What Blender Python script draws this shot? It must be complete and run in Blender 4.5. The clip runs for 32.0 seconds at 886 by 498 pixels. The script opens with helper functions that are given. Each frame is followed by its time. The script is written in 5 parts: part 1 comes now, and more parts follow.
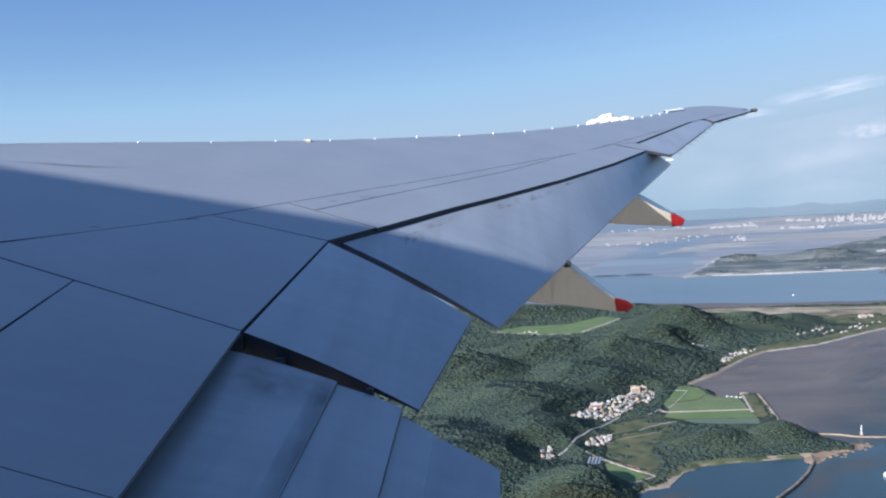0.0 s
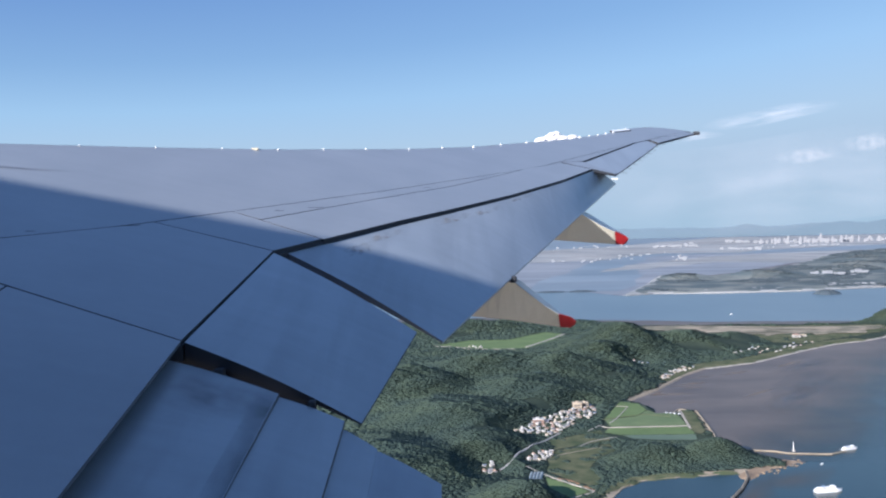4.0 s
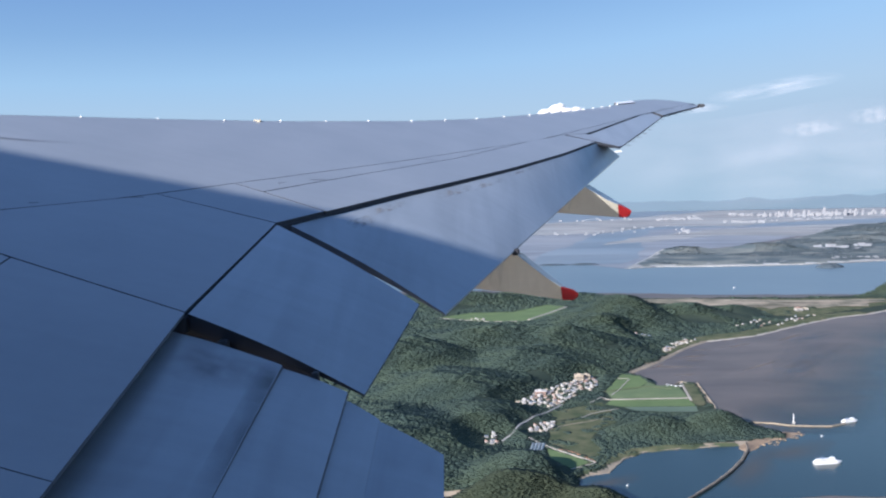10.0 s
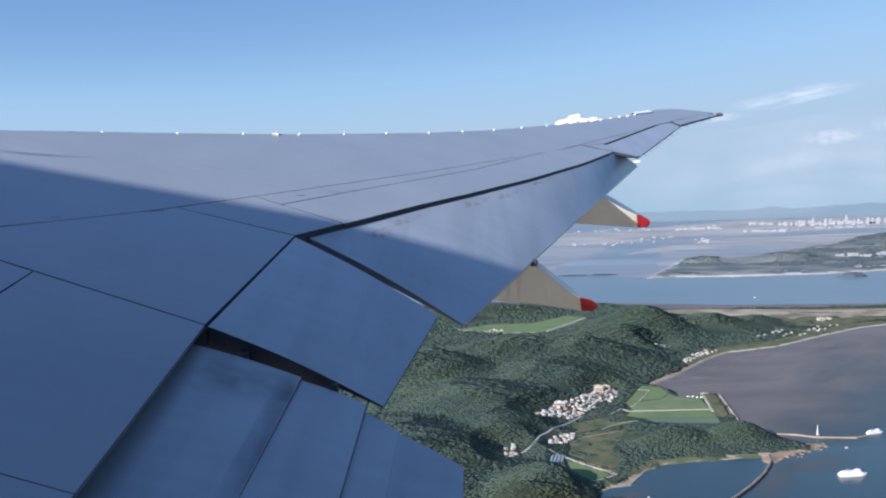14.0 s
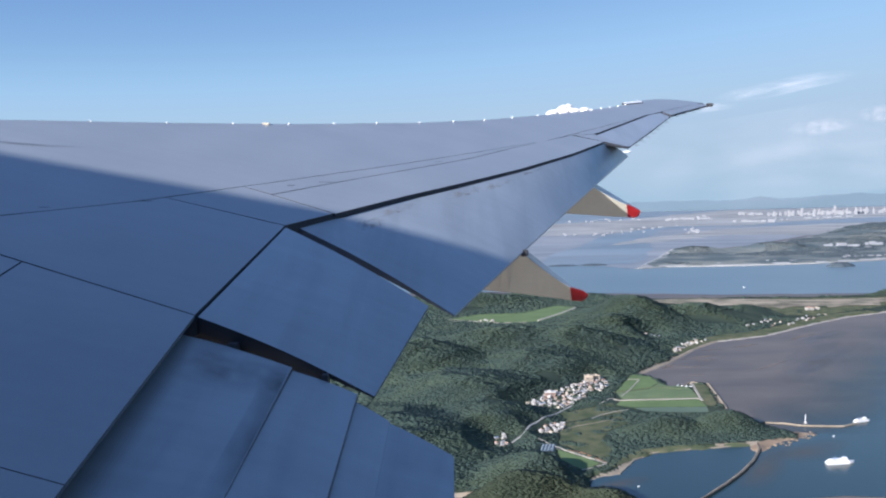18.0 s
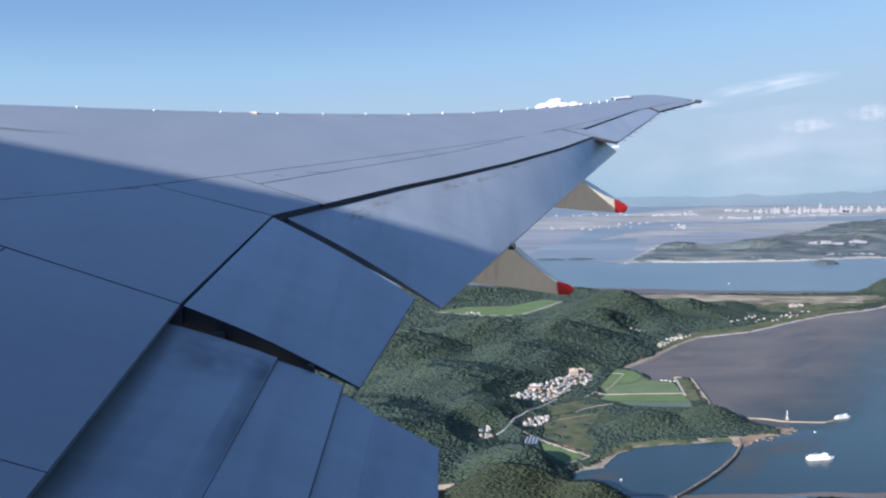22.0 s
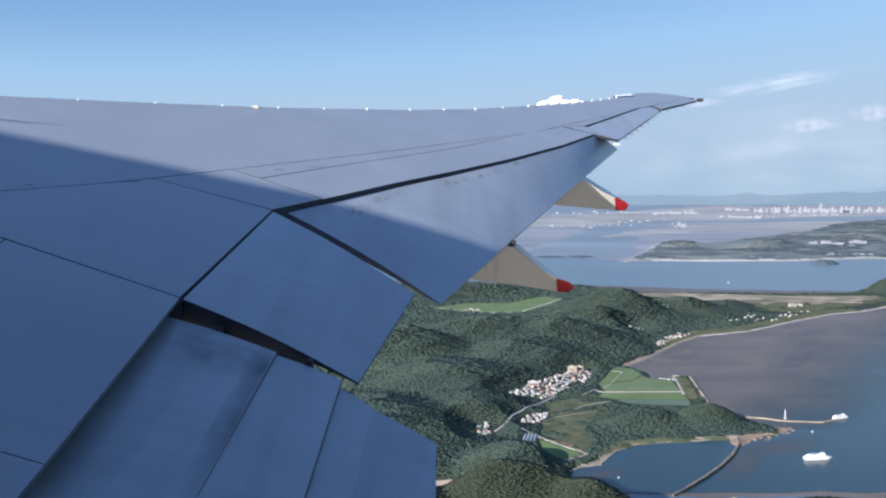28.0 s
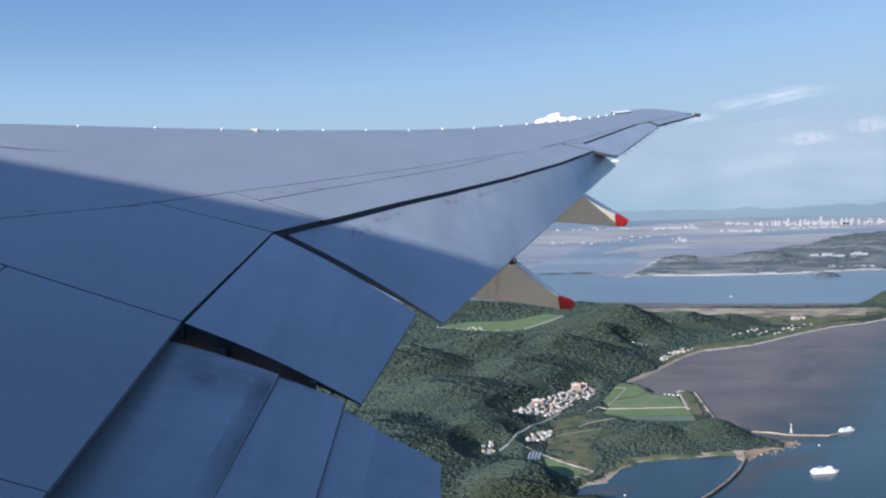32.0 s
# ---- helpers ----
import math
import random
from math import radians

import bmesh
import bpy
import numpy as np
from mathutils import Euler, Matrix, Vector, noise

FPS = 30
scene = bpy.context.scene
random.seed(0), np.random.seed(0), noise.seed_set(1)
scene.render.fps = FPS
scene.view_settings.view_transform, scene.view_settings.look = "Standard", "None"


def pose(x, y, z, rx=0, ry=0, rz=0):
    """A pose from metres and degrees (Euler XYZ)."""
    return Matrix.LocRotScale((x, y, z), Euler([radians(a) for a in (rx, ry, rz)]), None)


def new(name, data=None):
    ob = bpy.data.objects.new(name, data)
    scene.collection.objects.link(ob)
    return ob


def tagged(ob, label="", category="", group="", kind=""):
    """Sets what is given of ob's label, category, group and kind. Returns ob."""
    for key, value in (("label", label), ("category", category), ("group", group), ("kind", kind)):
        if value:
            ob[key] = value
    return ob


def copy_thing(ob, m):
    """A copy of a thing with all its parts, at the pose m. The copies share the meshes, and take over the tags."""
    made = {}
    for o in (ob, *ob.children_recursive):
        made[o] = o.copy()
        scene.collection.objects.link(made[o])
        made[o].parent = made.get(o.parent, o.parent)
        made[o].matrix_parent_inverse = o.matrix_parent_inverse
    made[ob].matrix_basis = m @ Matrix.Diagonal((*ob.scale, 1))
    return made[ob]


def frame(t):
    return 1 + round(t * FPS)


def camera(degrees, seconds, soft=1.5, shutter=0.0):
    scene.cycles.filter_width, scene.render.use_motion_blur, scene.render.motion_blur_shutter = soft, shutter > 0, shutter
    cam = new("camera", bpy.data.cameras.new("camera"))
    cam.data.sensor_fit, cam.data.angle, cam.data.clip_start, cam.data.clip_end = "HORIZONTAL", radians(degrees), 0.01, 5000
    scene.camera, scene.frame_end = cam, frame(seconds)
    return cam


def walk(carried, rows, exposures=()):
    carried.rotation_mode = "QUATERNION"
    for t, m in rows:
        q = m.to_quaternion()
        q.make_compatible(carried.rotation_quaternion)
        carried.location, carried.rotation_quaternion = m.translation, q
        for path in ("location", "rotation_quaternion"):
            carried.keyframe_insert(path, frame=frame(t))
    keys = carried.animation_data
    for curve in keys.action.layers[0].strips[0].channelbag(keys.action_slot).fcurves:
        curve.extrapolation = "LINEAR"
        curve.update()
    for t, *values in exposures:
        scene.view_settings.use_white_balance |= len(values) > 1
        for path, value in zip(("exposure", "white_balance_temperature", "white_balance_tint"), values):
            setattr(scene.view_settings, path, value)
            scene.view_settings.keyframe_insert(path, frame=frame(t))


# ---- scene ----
from mathutils.geometry import tessellate_polygon

EYE = (0.0, 0.0, 100.0)
ZC = EYE[2]

# ---- camera: seconds, tilt, lean, heading ----
cam = camera(57.0, 32.0, soft=2.2)
PATH = [
    (0.0, 87.58, 2.60, 3.87), (0.5, 87.57, 2.66, 4.21), (1.0, 87.54, 2.60, 4.36), (1.5, 87.48, 2.27, 3.48),
    (2.0, 87.59, 2.25, 2.15), (2.5, 87.74, 2.19, 1.28), (3.0, 88.18, 1.83, 0.68), (3.5, 88.36, 1.47, 0.35),
    (5.5, 88.42, 0.74, 0.15), (6.0, 88.39, 0.97, 0.10), (6.5, 87.98, 0.91, -0.05), (7.0, 87.46, 0.78, -0.13),
    (7.5, 86.85, 0.67, -0.10), (8.0, 86.68, 0.71, 0.00), (8.5, 86.64, 1.01, 0.29), (9.0, 86.58, 1.17, 0.49),
    (9.5, 86.63, 1.22, 0.46), (10.0, 86.47, 1.06, 0.38), (10.5, 86.25, 0.88, 0.30), (11.0, 85.74, 0.73, 0.21),
    (11.5, 85.07, 0.59, 0.13), (12.0, 84.65, 0.37, -0.00), (12.5, 84.68, 0.38, -0.01), (13.0, 85.67, 0.76, 0.44),
    (13.5, 86.95, 1.31, 1.27), (14.0, 87.30, 1.48, 1.63), (14.5, 87.15, 1.43, 1.50), (16.5, 87.06, 1.61, 1.45),
    (17.0, 86.70, 1.58, 1.24), (17.5, 86.50, 1.53, 1.08), (18.0, 86.59, 1.48, 0.97), (18.5, 86.70, 1.43, 0.90),
    (19.0, 86.69, 1.29, 0.73), (19.5, 86.52, 1.17, 0.51), (20.0, 86.57, 0.89, 0.18), (20.5, 86.46, 0.77, 0.03),
    (21.0, 86.11, 0.77, 0.11), (21.5, 85.98, 0.67, 0.18), (22.0, 86.03, 0.58, 0.14), (22.5, 85.95, 0.48, 0.06),
    (23.0, 85.90, 0.30, -0.02), (23.5, 86.00, 0.07, -0.05), (24.0, 86.17, -0.01, -0.02), (24.5, 86.49, 0.03, 0.04),
    (25.0, 86.97, 0.12, 0.15), (25.5, 87.27, 0.25, 0.23), (27.5, 86.85, 0.05, 0.17), (28.0, 85.76, 0.01, 0.18),
    (28.5, 81.49, -0.02, 0.14), (29.0, 74.52, -0.13, 0.03), (29.5, 70.64, 0.02, 0.06), (30.0, 70.43, 0.26, 0.14),
    (30.5, 73.15, 0.33, 0.45), (31.0, 78.26, 0.71, 0.90), (31.5, 83.83, 1.00, 0.75), (32.0, 87.10, 1.03, 0.18),
]
KELVIN, TINT = 5590, 16
EXPOSURE = [(t, e + 1.12, KELVIN + k, TINT + k / 75) for t, e, k in ((0.0, 0.0, 0), (28.6, 0.0, 0), (29.0, 0.2, 150), (29.5, 0.76, 700), (30.0, 1.12, 800), (30.4, 1.04, 800), (31.0, 0.57, 200), (31.5, 0.18, 40), (32.0, -0.08, 0))]
walk(cam, [(t, pose(*EYE, a, b, c)) for t, a, b, c in PATH], EXPOSURE)

# ---- sky and sun ----
SUN_UP, SUN_AFT = radians(20.9), radians(46)
SUN_TRAVEL = Vector((math.sin(SUN_AFT) * math.cos(SUN_UP), math.cos(SUN_AFT) * math.cos(SUN_UP), -math.sin(SUN_UP)))
world = bpy.data.worlds.new("sky")
scene.world = world
world.use_nodes = True
wn = world.node_tree
wn.nodes.clear()
sky = wn.nodes.new("ShaderNodeTexSky")
sky.sky_type = "NISHITA"
sky.sun_disc = False
sky.sun_elevation = SUN_UP
sky.sun_rotation = radians(180) + SUN_AFT
sky.altitude = 600
sky.air_density, sky.dust_density, sky.ozone_density = 1.0, 0.1, 3.0
bg = wn.nodes.new("ShaderNodeBackground")
bg.inputs["Strength"].default_value = 0.057
wout = wn.nodes.new("ShaderNodeOutputWorld")
mixer = wn.nodes.new("ShaderNodeMixRGB")
# hazy air: greyer towards the horizon, thinning upwards
view = wn.nodes.new("ShaderNodeTexCoord")
axes = wn.nodes.new("ShaderNodeSeparateXYZ")
wn.links.new(view.outputs["Generated"], axes.inputs[0])
air = wn.nodes.new("ShaderNodeValToRGB")
stops = ((0.0, (3.25, 4.37, 4.87)), (0.03, (3.55, 4.50, 4.95)), (0.063, (3.75, 4.63, 5.07)), (0.098, (3.80, 4.89, 5.38)), (0.158, (3.25, 4.80, 5.80)), (0.22, (2.35, 3.8, 5.2)), (0.32, (1.55, 2.75, 4.7)), (0.5, (1.4, 2.4, 4.5)))
while len(air.color_ramp.elements) < len(stops):
    air.color_ramp.elements.new(0.5)
for e, (at, c) in zip(air.color_ramp.elements, stops):
    e.position = at
    e.color = (c[0] / 8, c[1] / 8, c[2] / 8, 1)
# clearer, deeper blue towards the wing's root than towards its tip
clear = wn.nodes.new("ShaderNodeMath")
clear.operation = "MULTIPLY_ADD"
clear.inputs[1].default_value, clear.inputs[2].default_value = -0.46, 1.0
wn.links.new(axes.outputs["X"], clear.inputs[0])
tall = wn.nodes.new("ShaderNodeMath")
tall.operation = "MULTIPLY"
wn.links.new(axes.outputs["Z"], tall.inputs[0])
wn.links.new(clear.outputs[0], tall.inputs[1])
wn.links.new(tall.outputs[0], air.inputs["Fac"])
lift_air = wn.nodes.new("ShaderNodeVectorMath")
lift_air.operation = "SCALE"
lift_air.inputs["Scale"].default_value = 8.0
wn.links.new(air.outputs["Color"], lift_air.inputs[0])
thin = wn.nodes.new("ShaderNodeMapRange")
thin.interpolation_type = "SMOOTHSTEP"
thin.inputs["From Min"].default_value, thin.inputs["From Max"].default_value = 0.08, 0.24
thin.inputs["To Min"].default_value, thin.inputs["To Max"].default_value = 0.97, 0.75
wn.links.new(axes.outputs["Z"], thin.inputs["Value"])
wn.links.new(thin.outputs[0], mixer.inputs["Fac"])
wn.links.new(lift_air.outputs[0], mixer.inputs["Color2"])
wn.links.new(sky.outputs[0], mixer.inputs["Color1"])
wn.links.new(mixer.outputs[0], bg.inputs[0])
wn.links.new(bg.outputs[0], wout.inputs[0])
sun_data = bpy.data.lights.new("sun", "SUN")
sun_data.energy, sun_data.angle, sun_data.color = 4.7, radians(0.65), (1.0, 0.9, 0.76)
sun = new("sun", sun_data)
sun.matrix_world = Matrix.Translation((0, -40, ZC + 40)) @ SUN_TRAVEL.to_track_quat("-Z", "Y").to_matrix().to_4x4()


# ---- materials ----
def material(name, color, dark=None, rough=0.6, metal=0.0, scale=1.0, fine=0.0, bump=0.0, bump_scale=None, island=0.0, coat=0.0, spread=(0.35, 0.65), spec=0.5, streak=0.0, grime=0.0, band=0.0, band_size=(900.0, 110.0)):
    """A surface whose colour wanders between two tones at one coarse and one fine scale, with optional relief."""
    m = bpy.data.materials.new(name)
    m.use_nodes = True
    nt = m.node_tree
    bsdf = nt.nodes["Principled BSDF"]
    bsdf.inputs["Roughness"].default_value = rough
    bsdf.inputs["Metallic"].default_value = metal
    bsdf.inputs["Specular IOR Level"].default_value = spec
    bsdf.inputs["Coat Weight"].default_value = coat
    bsdf.inputs["Coat Roughness"].default_value = 0.3
    tex = nt.nodes.new("ShaderNodeTexCoord")
    coarse = nt.nodes.new("ShaderNodeTexNoise")
    coarse.inputs["Scale"].default_value = scale
    coarse.inputs["Detail"].default_value = 5
    nt.links.new(tex.outputs["Object"], coarse.inputs["Vector"])
    ramp = nt.nodes.new("ShaderNodeValToRGB")
    ramp.color_ramp.elements[0].position, ramp.color_ramp.elements[1].position = spread
    ramp.color_ramp.elements[0].color = (*(dark or color), 1)
    ramp.color_ramp.elements[1].color = (*color, 1)
    nt.links.new(coarse.outputs["Fac"], ramp.inputs["Fac"])
    last = ramp.outputs["Color"]
    if fine:
        grain = nt.nodes.new("ShaderNodeTexNoise")
        grain.inputs["Scale"].default_value = scale * 9
        grain.inputs["Detail"].default_value = 4
        nt.links.new(tex.outputs["Object"], grain.inputs["Vector"])
        mapr = nt.nodes.new("ShaderNodeMapRange")
        mapr.inputs["To Min"].default_value, mapr.inputs["To Max"].default_value = 1 - fine, 1 + fine
        nt.links.new(grain.outputs["Fac"], mapr.inputs["Value"])
        mul = nt.nodes.new("ShaderNodeVectorMath")
        mul.operation = "MULTIPLY"
        nt.links.new(last, mul.inputs[0])
        nt.links.new(mapr.outputs[0], mul.inputs[1])
        last = mul.outputs[0]
    if streak:
        run = nt.nodes.new("ShaderNodeMapping")
        run.inputs["Scale"].default_value = (0.5, 5.0, 0.5)
        run.inputs["Rotation"].default_value = (0, 0, 0.12)
        nt.links.new(tex.outputs["Object"], run.inputs["Vector"])
        soot = nt.nodes.new("ShaderNodeTexNoise")
        soot.inputs["Scale"].default_value = 1.3
        soot.inputs["Detail"].default_value = 6
        nt.links.new(run.outputs[0], soot.inputs["Vector"])
        maps = nt.nodes.new("ShaderNodeMapRange")
        maps.inputs["From Min"].default_value, maps.inputs["From Max"].default_value = 0.3, 0.7
        maps.inputs["To Min"].default_value, maps.inputs["To Max"].default_value = 1 - streak, 1 + streak * 0.4
        nt.links.new(soot.outputs["Fac"], maps.inputs["Value"])
        mul3 = nt.nodes.new("ShaderNodeVectorMath")
        mul3.operation = "MULTIPLY"
        nt.links.new(last, mul3.inputs[0])
        nt.links.new(maps.outputs[0], mul3.inputs[1])
        last = mul3.outputs[0]
    if band:
        sweep = nt.nodes.new("ShaderNodeMapping")
        sweep.inputs["Scale"].default_value = (1 / band_size[0], 1 / band_size[1], 1)
        sweep.inputs["Rotation"].default_value = (0, 0, 0.16)
        nt.links.new(tex.outputs["Object"], sweep.inputs["Vector"])
        tide = nt.nodes.new("ShaderNodeTexNoise")
        tide.inputs["Scale"].default_value = 1.0
        tide.inputs["Detail"].default_value = 6
        tide.inputs["Distortion"].default_value = 0.7
        nt.links.new(sweep.outputs[0], tide.inputs["Vector"])
        mapb = nt.nodes.new("ShaderNodeMapRange")
        mapb.inputs["From Min"].default_value, mapb.inputs["From Max"].default_value = 0.36, 0.64
        mapb.inputs["To Min"].default_value, mapb.inputs["To Max"].default_value = 1 - band, 1 + band
        nt.links.new(tide.outputs["Fac"], mapb.inputs["Value"])
        mul5 = nt.nodes.new("ShaderNodeVectorMath")
        mul5.operation = "MULTIPLY"
        nt.links.new(last, mul5.inputs[0])
        nt.links.new(mapb.outputs[0], mul5.inputs[1])
        last = mul5.outputs[0]
    if grime:
        lay = nt.nodes.new("ShaderNodeMapping")
        lay.inputs["Scale"].default_value = (2.6, 0.32, 0.3)
        lay.inputs["Rotation"].default_value = (0, 0, -0.06)
        nt.links.new(tex.outputs["Object"], lay.inputs["Vector"])
        dirt = nt.nodes.new("ShaderNodeTexNoise")
        dirt.inputs["Scale"].default_value = 1.1
        dirt.inputs["Detail"].default_value = 7
        dirt.inputs["Distortion"].default_value = 0.5
        nt.links.new(lay.outputs[0], dirt.inputs["Vector"])
        mapg = nt.nodes.new("ShaderNodeMapRange")
        mapg.inputs["From Min"].default_value, mapg.inputs["From Max"].default_value = 0.30, 0.56
        mapg.inputs["To Min"].default_value, mapg.inputs["To Max"].default_value = 1 - grime, 1 + grime * 0.2
        nt.links.new(dirt.outputs["Fac"], mapg.inputs["Value"])
        mul4 = nt.nodes.new("ShaderNodeVectorMath")
        mul4.operation = "MULTIPLY"
        nt.links.new(last, mul4.inputs[0])
        nt.links.new(mapg.outputs[0], mul4.inputs[1])
        last = mul4.outputs[0]
    if island:
        geo = nt.nodes.new("ShaderNodeNewGeometry")
        mapi = nt.nodes.new("ShaderNodeMapRange")
        mapi.inputs["To Min"].default_value, mapi.inputs["To Max"].default_value = 1 - island, 1 + island
        nt.links.new(geo.outputs["Random Per Island"], mapi.inputs["Value"])
        mul2 = nt.nodes.new("ShaderNodeVectorMath")
        mul2.operation = "MULTIPLY"
        nt.links.new(last, mul2.inputs[0])
        nt.links.new(mapi.outputs[0], mul2.inputs[1])
        last = mul2.outputs[0]
    nt.links.new(last, bsdf.inputs["Base Color"])
    if bump:
        relief = nt.nodes.new("ShaderNodeTexNoise")
        relief.inputs["Scale"].default_value = bump_scale or scale * 4
        relief.inputs["Detail"].default_value = 4
        nt.links.new(tex.outputs["Object"], relief.inputs["Vector"])
        bn = nt.nodes.new("ShaderNodeBump")
        bn.inputs["Strength"].default_value = bump
        bn.inputs["Distance"].default_value = 0.02
        nt.links.new(relief.outputs["Fac"], bn.inputs["Height"])
        nt.links.new(bn.outputs["Normal"], bsdf.inputs["Normal"])
    return m


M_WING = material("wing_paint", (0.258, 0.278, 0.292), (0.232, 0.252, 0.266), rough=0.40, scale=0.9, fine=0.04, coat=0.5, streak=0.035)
# lighter than the wing skin: brightness of the shaded flaps put into colour
M_FLAP = material("flap_grey_lifted", (0.305, 0.338, 0.36), (0.27, 0.302, 0.324), rough=0.36, scale=0.7, fine=0.05, coat=0.5, streak=0.07, grime=0.15)
M_HULL = material("hull_paint", (0.34, 0.35, 0.36), (0.30, 0.31, 0.33), rough=0.45, scale=0.4, fine=0.04)
# step and rim faces darker than their paint: the shaded line is painted
M_STEP = material("flap_step", (0.10, 0.112, 0.13), (0.075, 0.085, 0.10), rough=0.6, scale=4.0)
# near black: dark joints, and the shade in the gaps put into colour
M_UNDER = material("gap_joint_dark", (0.028, 0.032, 0.040), (0.017, 0.02, 0.026), rough=0.7, scale=2.0, fine=0.1)
M_SEAL = material("seal_grey", (0.062, 0.066, 0.072), (0.04, 0.042, 0.046), rough=0.7, scale=6.0)
M_CREAM = material("fairing_cream", (0.79, 0.76, 0.62), (0.74, 0.71, 0.57), rough=0.45, scale=1.6, fine=0.04)
M_RED = material("red_paint", (0.55, 0.03, 0.035), (0.45, 0.02, 0.025), rough=0.4, scale=4.0, fine=0.05)
M_WHITE = material("white_paint", (0.82, 0.82, 0.80), (0.74, 0.74, 0.72), rough=0.35, scale=3.0, fine=0.04)
# near white: the fins' glints are put into the colour; the lens shares it
M_GLINT = material("glint_white", (0.9, 0.9, 0.88), (0.85, 0.85, 0.83), rough=0.25, scale=5.0)
M_YELLOW = material("yellow_lens", (0.62, 0.55, 0.40), (0.52, 0.45, 0.32), rough=0.3, scale=5.0)
M_MUD = material("tidal_mud", (0.138, 0.110, 0.085), (0.094, 0.077, 0.062), rough=0.5, spec=0.65, scale=0.012, fine=0.12, spread=(0.3, 0.7), band=0.16, band_size=(70.0, 22.0))
M_WATER = material("sea_water", (0.138, 0.190, 0.218), (0.110, 0.158, 0.190), spec=0.35, rough=0.35, scale=0.004, fine=0.05, bump=0.25, bump_scale=0.7)
M_WETMUD = material("wet_mud", (0.068, 0.054, 0.043), (0.050, 0.041, 0.034), rough=0.5, spec=0.5, scale=0.03, fine=0.12, band=0.12, band_size=(40.0, 14.0))
M_SEA = material("green_sea", (0.022, 0.045, 0.050), (0.018, 0.038, 0.044), spec=0.45, rough=0.2, scale=0.01, fine=0.06, bump=0.3, bump_scale=0.8)


def shelving(m, normal, shift, wide, cut):
    """Shallow water that thins out over the mud along a line with that normal and shift, deep beyond it and south of cut."""
    nt = m.node_tree
    bsdf = nt.nodes["Principled BSDF"]
    tex = nt.nodes.new("ShaderNodeTexCoord")
    nz = nt.nodes.new("ShaderNodeTexNoise")
    nz.inputs["Scale"].default_value, nz.inputs["Detail"].default_value, nz.inputs["Distortion"].default_value = 0.022, 6, 0.6
    nt.links.new(tex.outputs["Object"], nz.inputs["Vector"])
    ease = []
    for axis, lo, hi, wander in ((normal, shift, shift + wide, 46.0), ((0.0, -1.0, 0.0), -cut, 16 - cut, 16.0)):
        dot = nt.nodes.new("ShaderNodeVectorMath")
        dot.operation = "DOT_PRODUCT"
        dot.inputs[1].default_value = axis
        nt.links.new(tex.outputs["Object"], dot.inputs[0])
        swing = nt.nodes.new("ShaderNodeMath")
        swing.operation = "MULTIPLY_ADD"
        swing.inputs[1].default_value = wander
        nt.links.new(nz.outputs["Fac"], swing.inputs[0])
        nt.links.new(dot.outputs["Value"], swing.inputs[2])
        mr = nt.nodes.new("ShaderNodeMapRange")
        mr.interpolation_type = "SMOOTHSTEP"
        mr.inputs["From Min"].default_value, mr.inputs["From Max"].default_value = lo + wander / 2, hi + wander / 2
        nt.links.new(swing.outputs[0], mr.inputs["Value"])
        ease.append(mr.outputs[0])
    top = nt.nodes.new("ShaderNodeMath")
    top.operation = "MAXIMUM"
    nt.links.new(ease[0], top.inputs[0])
    nt.links.new(ease[1], top.inputs[1])
    nt.links.new(top.outputs[0], bsdf.inputs["Alpha"])


shelving(M_SEA, (0.791, -0.611, 0.0), -132.0, 78.0, 344.0)
M_SHALLOW = material("silty_water", (0.12, 0.15, 0.165), (0.085, 0.115, 0.135), rough=0.25, scale=0.01, fine=0.08, bump=0.2, bump_scale=0.8)
M_LAND = material("woodland_floor", (0.048, 0.064, 0.044), (0.030, 0.044, 0.034), spec=0.1, rough=0.9, scale=0.05, fine=0.3, bump=0.6)
# far water paled, with the haze put into its base colour
M_PALEWATER = material("hazed_water", (0.21, 0.245, 0.27), (0.165, 0.205, 0.235), spec=0.3, rough=0.45, scale=0.004, fine=0.06, band=0.14, band_size=(1300.0, 150.0))
M_SAND = material("sand_and_rock", (0.34, 0.25, 0.165), (0.20, 0.15, 0.105), spec=0.2, rough=0.9, scale=0.15, fine=0.25, bump=0.5)
M_SHORE = material("muddy_shore", (0.34, 0.285, 0.21), (0.235, 0.20, 0.15), spec=0.2, rough=0.9, scale=0.15, fine=0.3, bump=0.5)
M_LEAF = material("tree_leaves", (0.053, 0.074, 0.050), (0.036, 0.055, 0.046), spec=0.12, rough=0.8, scale=0.05, fine=0.22, island=0.15, spread=(0.34, 0.70))
M_OLIVE = material("olive_leaves", (0.043, 0.053, 0.032), (0.031, 0.043, 0.029), spec=0.12, rough=0.8, scale=0.045, fine=0.10, island=0.06, spread=(0.30, 0.70))
M_PADDY = material("rice_paddy", (0.135, 0.19, 0.075), (0.105, 0.155, 0.06), spec=0.25, rough=0.85, scale=0.06, fine=0.15)
M_PADDY_PALE = material("pale_paddy", (0.15, 0.195, 0.09), (0.115, 0.16, 0.075), spec=0.25, rough=0.85, scale=0.06, fine=0.15)
M_PADDY_WET = material("wet_paddy", (0.125, 0.165, 0.10), (0.10, 0.14, 0.09), spec=0.4, rough=0.6, scale=0.06, fine=0.12)
M_PLOT = material("dry_plot", (0.34, 0.29, 0.215), (0.175, 0.165, 0.12), spec=0.1, rough=0.95, scale=0.05, fine=0.25, spread=(0.42, 0.58), band=0.25, band_size=(45.0, 14.0))
M_SOIL = material("ploughed_soil", (0.115, 0.088, 0.085), (0.08, 0.062, 0.06), spec=0.1, rough=0.95, scale=0.2, fine=0.25)
